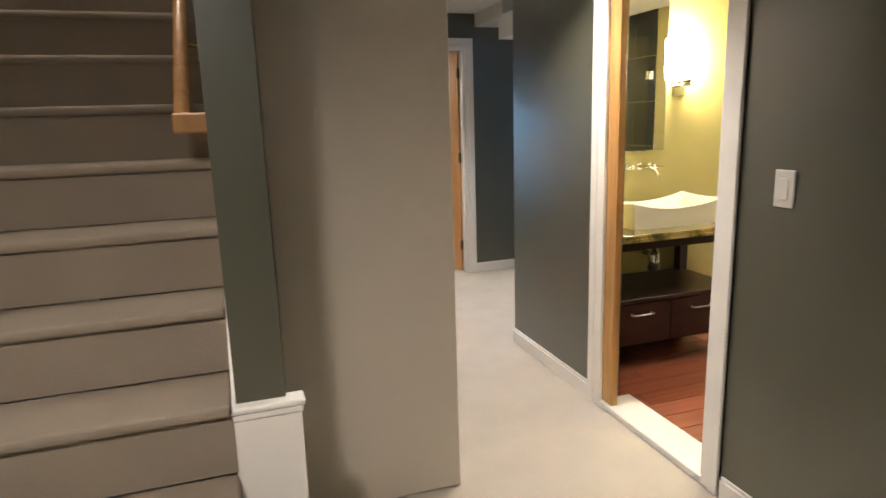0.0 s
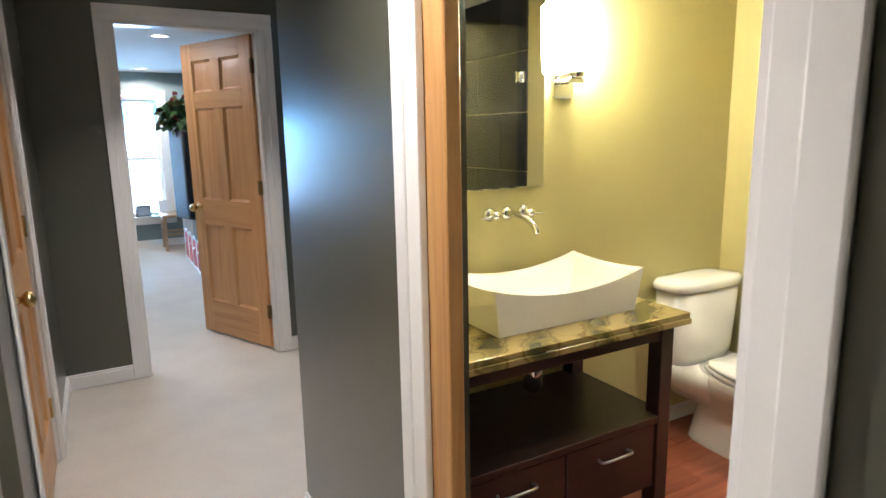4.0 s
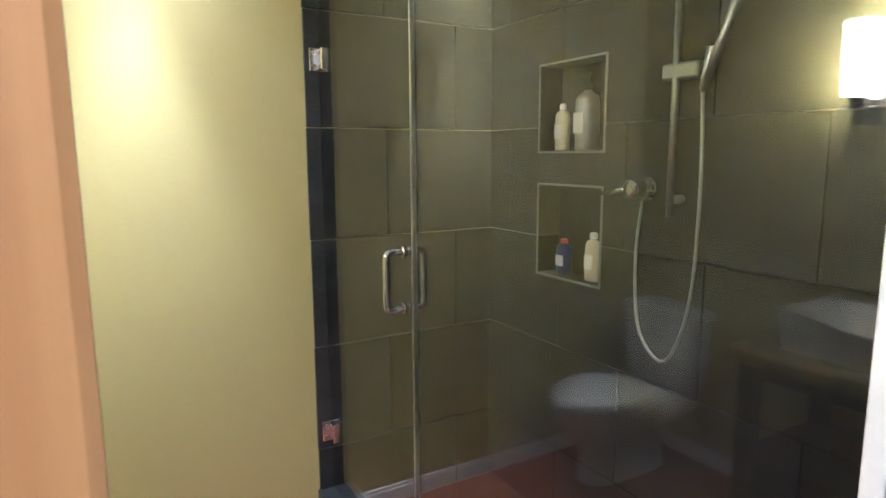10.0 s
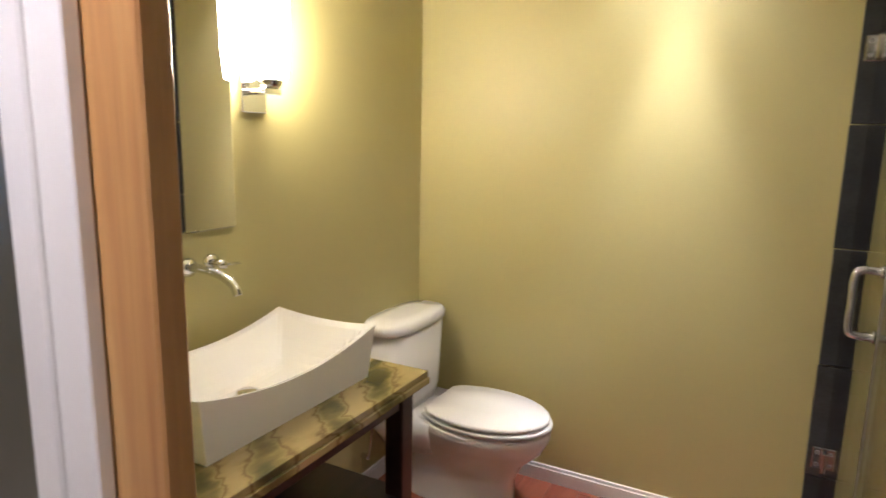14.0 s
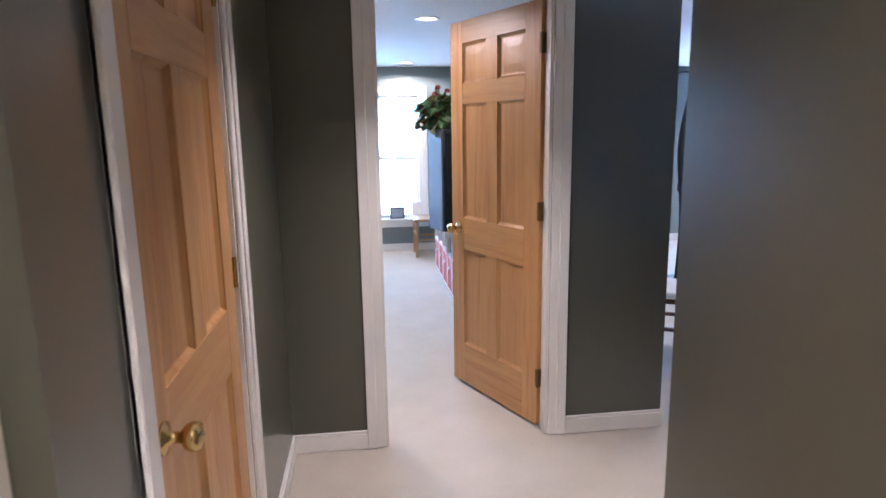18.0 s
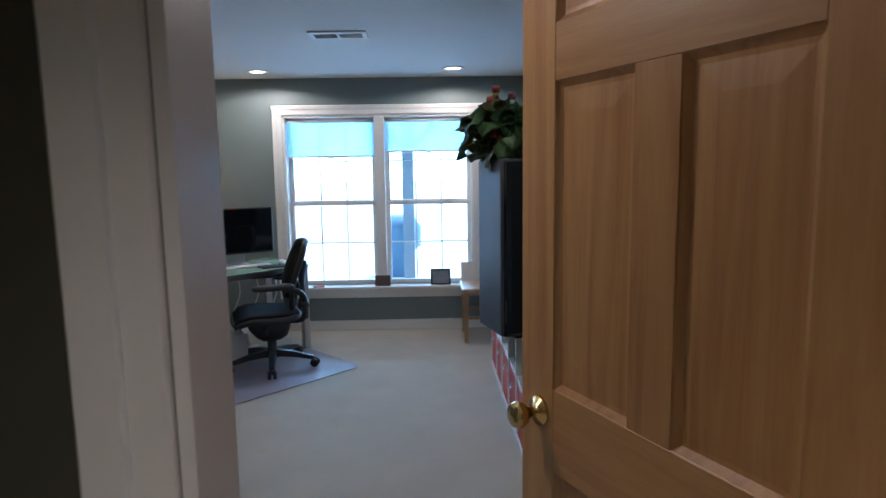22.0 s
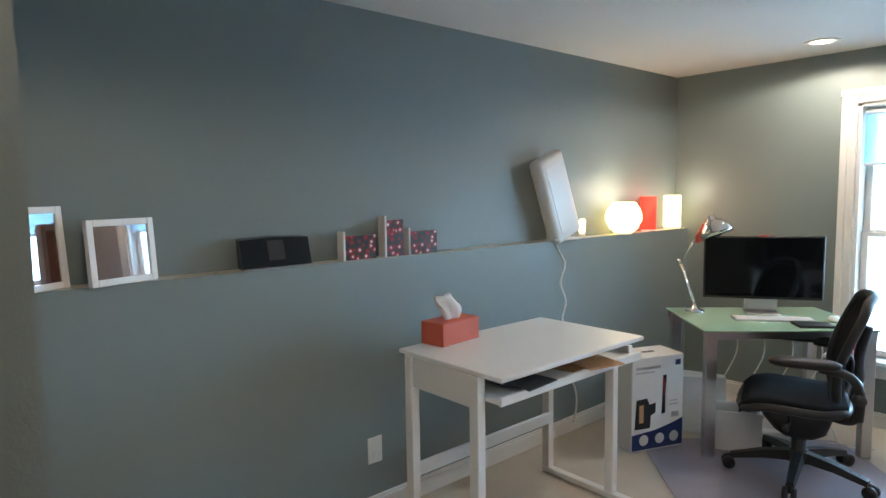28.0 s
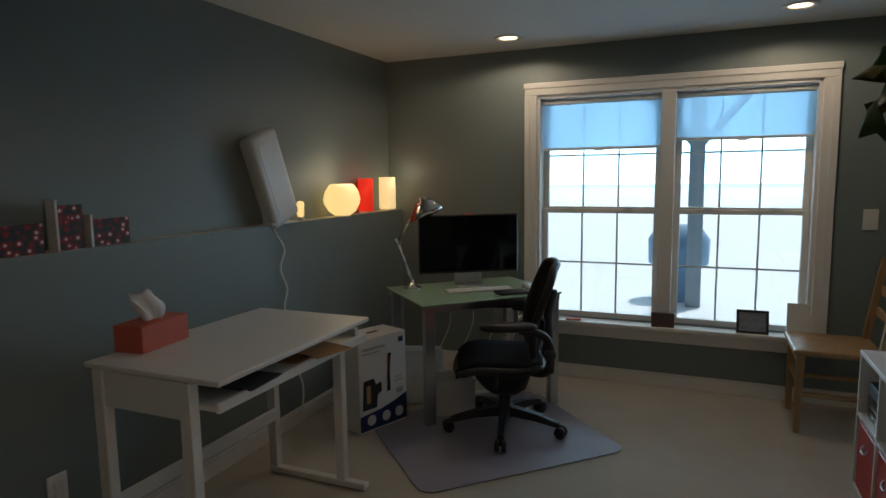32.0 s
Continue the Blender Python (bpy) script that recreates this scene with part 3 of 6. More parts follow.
part("bar", loft([[q + Vector((0.024 * math.cos(s), 0, 0.03 * math.sin(s))) for s in [2 * math.pi * i / 12 for i in range(12)]] for q in (a, a.lerp(b, 0.5), b)]), PINE, rail, "", True)
part("return_block", box(-0.312, 2.59, 1.425, -0.19, 2.65, 1.488, 0.006), PINE, rail)
for q in (a.lerp(b, 0.22), a.lerp(b, 0.7)):
    part("bracket", tube([q + Vector((0, 0, -0.03)), q + Vector((0.02, 0, -0.07)), q + Vector((0.09, 0, -0.08))], 0.007), BRASS, rail, "brass bracket", True)


# ---- electrical plates ----
def wall_plate(name, m, label, w=0.075, h=0.12, kind_="switch"):
    root = thing(name, m, label, kind_)
    part("plate", box(-w / 2, -0.007, -h / 2, w / 2, 0, h / 2, 0.004, seg=2), PLASTIC, root)
    if kind_ == "switch":
        part("rocker", box(-0.017, -0.011, -0.034, 0.017, -0.006, 0.034, 0.002), PLASTIC, root)
    else:
        for z in (-0.02, 0.02):
            bm = box(-0.016, -0.009, z - 0.014, 0.016, -0.006, z + 0.014, 0.003)
            part("socket", bm, PLASTIC, root)
    return root


wall_plate("light_switch", pose(1.5, 1.985, 1.195, 0, 0, -90), "white rocker switch on the olive hall wall")
wall_plate("power_outlet", pose(-1.005, 8.02, 0.30, 0, 0, 90), "white power outlet low on the blue-grey wall", kind_="outlet")
wall_plate("light_switch", pose(1.99, 10.82, 1.12, 0, 0, 0), "white switch plate beside the window")


# ---- ceiling fixtures ----
def downlight(m, power, angle, label, color=WARM, blend=0.7, size=0.035):
    root = thing("recessed_light", m, label, "ceiling light", "recessed ceiling lights")
    part("trim_ring", turned([(0.060, 0.004), (0.062, -0.006), (0.088, -0.008), (0.092, -0.002), (0.092, 0.0)], 28), TRIM, root, "white trim ring", True)
    part("lens", turned([(0.058, 0.0), (0.056, -0.002), (0.001, -0.003)], 28), GLOW, root, "glowing lamp face")
    if power:
        lamp("downlight_lamp", "SPOT", m @ Matrix.Translation((0, 0, -0.02)), power, color, size, angle=angle, blend=blend)
    return root


GLOW = mat("lamp_face", (0.9, 0.85, 0.75), rough=0.5, emit=(1.0, 0.80, 0.55), power=6.0)
for x, y, pw in ((-0.04, 10.42, 13), (1.53, 10.36, 13), (1.50, 7.63, 8), (0.70, 6.75, 14)):
    downlight(Matrix.Translation((x, y, CO)), pw, 165, "round white recessed light in the office ceiling", blend=0.25)
downlight(Matrix.Translation((3.39, 2.75, CH)), 56, 46, "round white recessed light over the bathroom wall", (1.0, 0.93, 0.80), blend=0.95)
lamp("downlight_spill", "SPOT", Matrix.Translation((3.39, 2.75, CH - 0.022)), 11, (1.0, 0.93, 0.80), 0.035, angle=120, blend=1.0)
# assumed lamp out of view, added to light the office door and carpet
downlight(Matrix.Translation((1.30, 5.10, CH)), 26, 96, "added recessed light before the office door, unseen", blend=0.9)
downlight(Matrix.Translation((1.02, 2.95, CH)), 28, 118, "round white recessed light in the hall ceiling")
downlight(Matrix.Translation((-0.58, 0.5, CH + 0.13)), 42, 155, "round white recessed light near the stairs", size=0.1)
# made-up lamp in the stairwell ceiling that lifts the dark upper steps
downlight(Matrix.Translation((-0.72, 3.2, 4.4)), 30, 150, "added recessed fill light over the stairs, unseen")
downlight(Matrix.Translation((5.89, 9.73, CO)), 24, 140, "round white recessed light in the family room ceiling")
# extra warm lamp, added to fill the family room floor
downlight(Matrix.Translation((3.70, 7.20, CO)), 18, 150, "round white recessed light in the family room ceiling")
# unseen fill lamp, added to brighten the vanity side of the bathroom
downlight(Matrix.Translation((2.1, 2.9, CH)), 7, 150, "added recessed fill light over the vanity, unseen", WARMER)

vent = thing("ceiling_vent", Matrix.Translation((0.80, 9.08, CO)), "white slatted air vent in the ceiling", "vent")
part("frame", merge(merge(merge(box(-0.17, -0.09, -0.012, 0.17, -0.065, 0, 0.003), box(-0.17, 0.065, -0.012, 0.17, 0.09, 0, 0.003)), box(-0.17, -0.065, -0.012, -0.14, 0.065, 0, 0.003)), box(0.14, -0.065, -0.012, 0.17, 0.065, 0, 0.003)), TRIM, vent)
part("backing", box(-0.14, -0.065, -0.003, 0.14, 0.065, -0.001), BLACK, vent)
part("divider", box(-0.008, -0.065, -0.011, 0.008, 0.065, -0.003), TRIM, vent)
for k in range(7):
    part("slat", box(-0.14, -0.006, -0.001, 0.14, 0.006, 0.001, m=Matrix.Translation((0, -0.054 + k * 0.018, -0.007)) @ Matrix.Rotation(radians(35), 4, "X")), TRIM, vent)

# ---- bathroom ----
floor_b = thing("bath_floor", Matrix(), "red-brown wooden floorboards of the bathroom", "floor", kind="structure")
part("subfloor", box(BX0, 2.0, -0.002, BX1, BY1, 0.004), GROUT, floor_b)
y = 2.0
row = 0
while y < BY1 - 0.02:
    x = BX0 - (0.37 * row) % 0.9
    while x < BX1:
        x0, x1 = max(x, BX0) + 0.001, min(x + 0.9, BX1) - 0.001
        if x1 - x0 > 0.03:
            part("floorboard", box(x0, y + 0.001, 0.004, x1, min(y + 0.125, BY1) - 0.001, 0.016, 0.0015), REDFLOOR, floor_b)
        x += 0.9
    y += 0.125
    row += 1

# shower walls: tiles 0.62 by 0.415, joints at 0.335 + n * 0.415
SZ = [-0.082 + 0.408 * k for k in range(0, 7)]
tiles_s = thing("shower_wall_south", Matrix(), "charcoal slate tiles on the shower's back wall with two niches", "tiles", kind="structure")
tiles_e = thing("shower_wall_east", Matrix(), "charcoal slate tiles on the shower's end wall", "tiles", kind="structure")
tiles_w = thing("shower_wall_west", Matrix(), "charcoal slate tiles on the shower's near wall", "tiles", kind="structure")
NICHES = ((2.897, 3.226, 1.0, 1.337), (2.895, 3.226, 1.463, 1.771))


def pieces(x0, x1, z0, z1, holes):
    """The rectangle less the holes, as smaller rectangles."""
    todo = [(x0, x1, z0, z1)]
    for a0, a1, c0, c1 in holes:
        left = []
        for u0, u1, v0, v1 in todo:
            if a1 <= u0 or a0 >= u1 or c1 <= v0 or c0 >= v1:
                left.append((u0, u1, v0, v1))
                continue
            if u0 < a0:
                left.append((u0, a0, v0, v1))
            if a1 < u1:
                left.append((a1, u1, v0, v1))
            m0, m1 = max(u0, a0), min(u1, a1)
            if v0 < c0:
                left.append((m0, m1, v0, c0))
            if c1 < v1:
                left.append((m0, m1, c1, v1))
        todo = left
    return todo


for r, z in enumerate(SZ):
    z0, z1 = max(z, 0.0) + 0.002, min(z + 0.408, CH) - 0.002
    off = 0.31 if r % 2 else 0.0
    x = 3.105 + off + 0.62
    while x > BX0 - 0.62:
        x0, x1 = max(x - 0.62, BX0) + 0.002, min(x, BX1) - 0.002
        if x1 - x0 > 0.02:
            bm = bmesh.new()
            for u0, u1, v0, v1 in pieces(x0, x1, z0, z1, NICHES):
                box(u0, 1.29, v0, u1, 1.405, v1, bm=bm)
            part("tile", bm, TILE, tiles_s)
        x -= 0.62
    for root, xa, xb in ((tiles_e, BX1 - 0.012, BX1 + 0.002), (tiles_w, BX0 - 0.002, BX0 + 0.012)):
        for y0, y1 in ((2.205 - off - 1.24, 2.205 - off - 0.62), (2.205 - off - 0.62, 2.205 - off), (2.205 - off, 2.205 + 0.62 - off)):
            y0, y1 = max(y0, 1.407) + 0.002, min(y1, 2.207) - 0.002
            if y1 - y0 > 0.01:
                part("tile", box(xa, y0, z0, xb, y1, z1, 0.0012), TILE, root)
for x0, x1, z0, z1 in NICHES:
    n = thing("shower_niche", Matrix(), "recessed tiled niche framed in pale trim", "niche", kind="structure")
    part("niche_back", box(x0, 1.291, z0, x1, 1.302, z1), TILE, n)
    part("niche_trim", merge(merge(merge(box(x0 - 0.008, 1.302, z0 - 0.008, x0, 1.409, z1 + 0.008), box(x1, 1.302, z0 - 0.008, x1 + 0.008, 1.409, z1 + 0.008)), box(x0, 1.302, z0 - 0.008, x1, 1.409, z0)), box(x0, 1.302, z1, x1, 1.409, z1 + 0.008)), GROUT, n)
slab("shower_curb", BX0, 2.07, 0, BX1, 2.21, 0.16, TILE, "charcoal tiled curb under the shower glass", "curb")
slab("shower_floor", BX0, 1.405, -0.002, BX1, 2.07, 0.02, mat("pebble_mosaic", (0.14, 0.09, 0.06), (0.05, 0.035, 0.03), rough=0.5, scale=22, fine=60, bump=0.8), "brown pebble mosaic shower floor", "floor")
screen = thing("shower_screen", Matrix(), "clear glass shower screen with a hinged glass door", "shower screen")
d1 = part("glass_door", box(2.834, 2.145, 0.17, 3.54, 2.155, 2.12), SHOWERGLASS, screen, "clear glass door")
p1 = part("fixed_panel", box(BX0 + 0.013, 2.145, 0.161, 2.827, 2.155, 2.12), SHOWERGLASS, screen, "clear glass panel")
part("edge_seal", box(2.827, 2.143, 0.165, 2.834, 2.157, 2.12), STEEL, screen, "clear edge seal")
for ob in (d1, p1):
    ob.visible_shadow = False
for z in (0.40, 1.785):
    bm = box(3.49, 2.137, z - 0.038, 3.54, 2.163, z + 0.038, 0.004)
    box(3.534, 2.12, z - 0.04, 3.547, 2.19, z + 0.04, 0.003, bm=bm)
    hinge_plate = part("hinge", bm, CHROME, screen, "chrome glass hinge")
    for dz in (-0.022, 0.022):
        part("screw", cyl((3.534, 2.175, z + dz), (3.53, 2.175, z + dz), 0.007, n=10), STEEL, hinge_plate)
HX = 2.888
for s in (1, -1):
    y0, y1 = 2.15 + s * 0.006, 2.15 + s * 0.058
    part("pull_handle", tube([(HX, y0, 1.186), (HX, y1 - s * 0.014, 1.187), (HX, y1, 1.171), (HX, y1, 1.106), (HX, y1, 1.041), (HX, y1 - s * 0.014, 1.025), (HX, y0, 1.026)], 0.0105, 10), CHROME, screen, "chrome pull handle", True)
    for z in (1.026, 1.186):
        part("handle_washer", cyl((HX, 2.15 + s * 0.005, z), (HX, 2.15 + s * 0.011, z), 0.017, n=16), CHROME, screen, "", True)

shower = thing("shower_set", Matrix(), "brushed shower rail with hand shower and looping hose", "shower")
part("rail", cyl((2.575, 1.455, 1.27), (2.575, 1.455, 2.02), 0.011), STEEL, shower, "", True)
for z in (1.32, 1.97):
    part("rail_foot", cyl((2.575, 1.405, z), (2.575, 1.455, z), 0.014), STEEL, shower, "", True)
part("slide_clamp", merge(box(2.50, 1.42, 1.655, 2.62, 1.465, 1.70, 0.006), cyl((2.485, 1.445, 1.63), (2.465, 1.452, 1.73), 0.016)), STEEL, shower)
part("hand_shower", merge(cyl((2.49, 1.45, 1.62), (2.36, 1.49, 1.86), 0.011, 0.014), turned([(0.02, 0), (0.045, 0.012), (0.05, 0.03), (0.046, 0.034)], 20, m=Matrix.Translation((2.345, 1.50, 1.89)) @ Matrix.Rotation(radians(130), 4, "Y"))), STEEL, shower, "brushed hand shower", True)
part("hose", tube([(2.49, 1.45, 1.62), (2.48, 1.45, 1.35), (2.485, 1.46, 1.05), (2.54, 1.46, 0.87), (2.61, 1.45, 0.84), (2.69, 1.44, 0.93), (2.725, 1.42, 1.15), (2.72, 1.40, 1.33)], 0.0052), STEEL, shower, "metal hose", True)
part("mixer", merge(turned([(0.04, 0), (0.04, 0.012), (0.026, 0.02), (0.026, 0.06), (0.03, 0.065), (0.03, 0.085), (0.01, 0.09)], 20, m=Matrix.Translation((2.70, 1.405, 1.345)) @ Matrix.Rotation(radians(-90), 4, "X")), cyl((2.70, 1.48, 1.345), (2.80, 1.50, 1.33), 0.011, 0.007)), CHROME, shower, "chrome mixer with lever", True)
part("head_arm", tube([(2.62, 1.405, 2.16), (2.66, 1.46, 2.18), (2.70, 1.56, 2.14)], 0.009), STEEL, shower, "", True)
part("overhead_head", turned([(0.012, 0.05), (0.03, 0.04), (0.075, 0.01), (0.075, 0.0), (0.01, -0.002)], 24, m=Matrix.Translation((2.72, 1.60, 2.08))), STEEL, shower, "", True)


def bottle(m, r, h, body, cap, label, oval=1.0, pump=False):
    root = thing("bottle", m, label, "bottle", "bottles in the shower niches")
    prof = [(r * 0.9, 0), (r, 0.008), (r, h * 0.72), (r * 0.85, h * 0.8), (r * 0.35, h * 0.86), (r * 0.35, h * 0.88)]
    part("body", turned(prof, 16, m=Matrix.Diagonal((1, oval, 1, 1))), body, root, "", True)
    bm = turned([(r * 0.42, h * 0.88), (r * 0.42, h * 0.97), (r * 0.3, h)], 12)
    if pump:
        cyl((0, 0, h), (0, 0, h * 1.1), r * 0.12, bm=bm)
        box(-r * 0.25, -r * 0.2, h * 1.1, r * 1.1, r * 0.2, h * 1.14, 0.002, bm=bm)
    part("cap", bm, cap, root)
    part("label", box(-r * 0.6, r * oval * 0.98, h * 0.25, r * 0.6, r * oval * 1.02, h * 0.55), PAPER, root)
    return root


CREAM = mat("cream_plastic", (0.62, 0.55, 0.38), (0.55, 0.48, 0.33), rough=0.35)
bottle(Matrix.Translation((3.16, 1.355, 1.465)), 0.03, 0.17, CREAM, WHITE, "small pale bottle in the upper shower niche", 0.8)
bottle(Matrix.Translation((3.03, 1.355, 1.465)), 0.042, 0.235, STEEL, BLACK, "tall steel pump bottle in the upper shower niche", 1.0, True)
bottle(Matrix.Translation((3.135, 1.355, 1.001)), 0.034, 0.135, NAVY, CORAL, "blue and orange bottle in the lower shower niche", 0.7)
bottle(Matrix.Translation((2.98, 1.355, 1.001)), 0.034, 0.175, CREAM, WHITE, "tall white bottle in the lower shower niche", 0.7)

# vanity
MARBLE = veined_stone("olive_veined_stone")
van = thing("vanity", Matrix.Translation((1.68, 3.27, -0.024)), "dark espresso vanity stand with two drawers and open shelf", "vanity")
VW, VD = 0.935, 0.53
for x in (0.0, VW - 0.06):
    for y in (0.01, VD - 0.07):
        part("leg", box(x, y, 0.04, x + 0.06, y + 0.06, 0.785, 0.003), DARKWOOD, van)
part("top_rail", box(0.06, 0.02, 0.73, VW - 0.06, 0.045, 0.785, 0.002), DARKWOOD, van)
part("shelf", box(0.005, 0.012, 0.43, VW - 0.005, VD - 0.012, 0.455, 0.002), DARKWOOD, van)
part("case", merge(merge(box(0.06, 0.05, 0.17, VW - 0.06, VD - 0.02, 0.19), box(0.06, VD - 0.03, 0.19, VW - 0.06, VD - 0.02, 0.43)), merge(box(0.06, 0.05, 0.19, 0.075, VD - 0.03, 0.43), box(VW - 0.075, 0.05, 0.19, VW - 0.06, VD - 0.03, 0.43))), DARKWOOD, van)
for x0, x1 in ((0.065, VW / 2 - 0.003), (VW / 2 + 0.003, VW - 0.065)):
    dr = part("drawer_front", box(x0, 0.018, 0.185, x1, 0.05, 0.425, 0.003), DARKWOOD, van)
    xm = (x0 + x1) / 2
    part("bar_handle", tube([(xm - 0.065, 0.018, 0.365), (xm - 0.065, -0.008, 0.365), (xm, -0.012, 0.365), (xm + 0.065, -0.008, 0.365), (xm + 0.065, 0.018, 0.365)], 0.005), STEEL, dr, "brushed bar handle", True)
ct = thing("countertop", Matrix(), "polished olive veined stone countertop", "countertop")
part("slab", box(1.67, 3.258, 0.778, 2.665, BY1, 0.798, 0.003, seg=2), MARBLE, ct)
part("front_edge", box(1.67, 3.253, 0.757, 2.668, 3.268, 0.7775, 0.003, seg=2), MARBLE, ct)
part("end_edge", box(2.653, 3.2685, 0.757, 2.668, BY1, 0.7775, 0.003, seg=2), MARBLE, ct)
trap = thing("sink_trap", Matrix(), "chrome drain trap under the countertop", "drain")
part("tailpiece", cyl((2.22, 3.56, 0.62), (2.22, 3.56, 0.764), 0.017), CHROME, trap, "", True)
part("bottle_trap", turned([(0.02, 0.5), (0.034, 0.51), (0.034, 0.6), (0.02, 0.625)], 20, m=Matrix.Translation((2.22, 3.56, 0))), CHROME, trap, "", True)
part("waste_pipe", cyl((2.22, 3.56, 0.6), (2.22, BY1, 0.6), 0.015), CHROME, trap, "", True)

# vessel sink with a swept rim
SX0, SX1, SY0, SY1 = 1.93, 2.55, 3.37, 3.735


def rim(u, v):
    return 0.895 + 0.045 * (abs(2 * u - 1) ** 2) + 0.012 * (abs(2 * v - 1) ** 2)


sink = thing("vessel_sink", Matrix.Translation((0, 0, 0)), "white porcelain vessel sink with upswept corners", "sink")
bm = bmesh.new()
N, M = 28, 20


def basin(u, v, inset):
    k = 0.02
    uu, vv = k + u * (1 - 2 * k), 0.03 + v * 0.94
    d = min(uu, 1 - uu) / 0.5
    e = min(vv, 1 - vv) / 0.5
    return uu, vv, d, e


grid = []
for i in range(N + 1):
    u = i / N
    for_row = []
    for j in range(M + 1):
        v = j / M
        edge = min(min(u, 1 - u) * (SX1 - SX0), min(v, 1 - v) * (SY1 - SY0))
        fall = min(1.0, max(0.0, edge - 0.012) / 0.13)
        z = rim(u, v) - 0.085 * math.sin(fall * math.pi / 2) ** 1.3
        for_row.append(bm.verts.new((SX0 + u * (SX1 - SX0), SY0 + v * (SY1 - SY0), z)))
    grid.append(for_row)
for i in range(N):
    for j in range(M):
        bm.faces.new((grid[i][j], grid[i + 1][j], grid[i + 1][j + 1], grid[i][j + 1]))
loop = [grid[i][0] for i in range(N + 1)] + [grid[N][j] for j in range(1, M + 1)] + [grid[i][M] for i in range(N - 1, -1, -1)] + [grid[0][j] for j in range(M - 1, 0, -1)]
cx, cy = (SX0 + SX1) / 2, (SY0 + SY1) / 2
low = [bm.verts.new((cx + (v.co.x - cx) * 0.93, cy + (v.co.y - cy) * 0.93, 0.799)) for v in loop]
for k in range(len(loop)):
    bm.faces.new((loop[k], loop[(k + 1) % len(loop)], low[(k + 1) % len(loop)], low[k]))
bm.faces.new(low)
bmesh.ops.recalc_face_normals(bm, faces=bm.faces[:])
part("bowl", bm, PORCELAIN, sink)
part("drain", turned([(0.03, 0.0), (0.03, 0.005), (0.022, 0.009), (0.001, 0.01)], 24, m=Matrix.Translation((2.23, 3.55, 0.822))), CHROME, sink, "chrome drain cap", True)

faucet = thing("wall_faucet", Matrix(), "chrome wall-mounted faucet with two cross handles", "faucet")
FX, FZ = 2.28, 1.115
for x in (FX - 0.08, FX, FX + 0.08):
    part("escutcheon", turned([(0.027, 0), (0.027, 0.006), (0.012, 0.014)], 20, m=Matrix.Translation((x, BY1, FZ)) @ Matrix.Rotation(radians(90), 4, "X")), CHROME, faucet, "", True)
part("spout", tube([(FX, BY1, FZ), (FX, 3.75, FZ + 0.002), (FX, 3.68, FZ - 0.008), (FX, 3.635, FZ - 0.03), (FX, 3.622, FZ - 0.055)], 0.012, 12), CHROME, faucet, "", True)
for x, s in ((FX - 0.08, -1), (FX + 0.08, 1)):
    bm = cyl((x, BY1, FZ), (x, BY1 - 0.055, FZ), 0.013)
    cyl((x - s * 0.012, BY1 - 0.045, FZ), (x + s * 0.065, BY1 - 0.045, FZ - 0.006), 0.0055, 0.004, bm=bm)
    part("lever", bm, CHROME, faucet, "", True)

mir = thing("mirror", Matrix(), "tall plain silvered mirror on the wall over the sink", "mirror")
part("mirror_glass", box(1.90, BY1 - 0.02, 1.21, 2.447, BY1 - 0.006, 2.12, 0.006), MIRROR, mir)
part("backing", box(1.91, BY1 - 0.006, 1.22, 2.437, BY1, 2.11), BLACK, mir)

SHADE = mat("opal_glass_shade", (0.9, 0.86, 0.76), rough=0.3, emit=(1.0, 0.84, 0.52), power=43)
sconce = thing("wall_sconce", Matrix.Translation((2.54, BY1, 0)), "chrome wall sconce with a glowing opal glass cylinder", "wall lamp")
part("wall_plate", box(-0.05, -0.014, 1.545, 0.05, 0, 1.665, 0.003), CHROME, sconce)
for x in (-0.032, 0.02):
    part("arm", box(x, -0.075, 1.60, x + 0.012, -0.012, 1.612, 0.002), CHROME, sconce)
part("cross_bar", box(-0.036, -0.088, 1.596, 0.036, -0.074, 1.616, 0.003), CHROME, sconce)
part("cup", turned([(0.018, 1.615), (0.03, 1.62), (0.034, 1.64), (0.03, 1.645)], 24, m=Matrix.Translation((0, -0.08, 0))), CHROME, sconce, "", True)
part("shade", turned([(0.036, 1.64), (0.048, 1.645), (0.054, 1.72), (0.057, 1.89), (0.053, 1.895), (0.046, 1.89)], 28, m=Matrix.Translation((0, -0.08, 0))), SHADE, sconce, "glowing opal glass shade", True)

# toilet
toilet = thing("toilet", Matrix.Translation((3.27, BY1, 0)), "white porcelain toilet with closed lid", "toilet")


def oval(cx, cy, rx, ry, z, n=28, square=2.0, back=None):
    out = []
    for k in range(n):
        t = 2 * math.pi * k / n
        c, s = math.cos(t), math.sin(t)
        x = cx + rx * math.copysign(abs(c) ** (2 / square), c)
        y = cy + ry * math.copysign(abs(s) ** (2 / square), s)
        out.append((x, min(y, back) if back is not None else y, z))
    return out


part("base", loft([oval(0, -0.37, 0.105, 0.25, 0.0, square=3), oval(0, -0.37, 0.095, 0.24, 0.03, square=3), oval(0, -0.38, 0.088, 0.23, 0.15, square=2.6), oval(0, -0.40, 0.105, 0.245, 0.22), oval(0, -0.44, 0.16, 0.28, 0.29), oval(0, -0.46, 0.188, 0.287, 0.345), oval(0, -0.46, 0.192, 0.29, 0.372), oval(0, -0.46, 0.186, 0.285, 0.384)]), PORCELAIN, toilet, "", True)
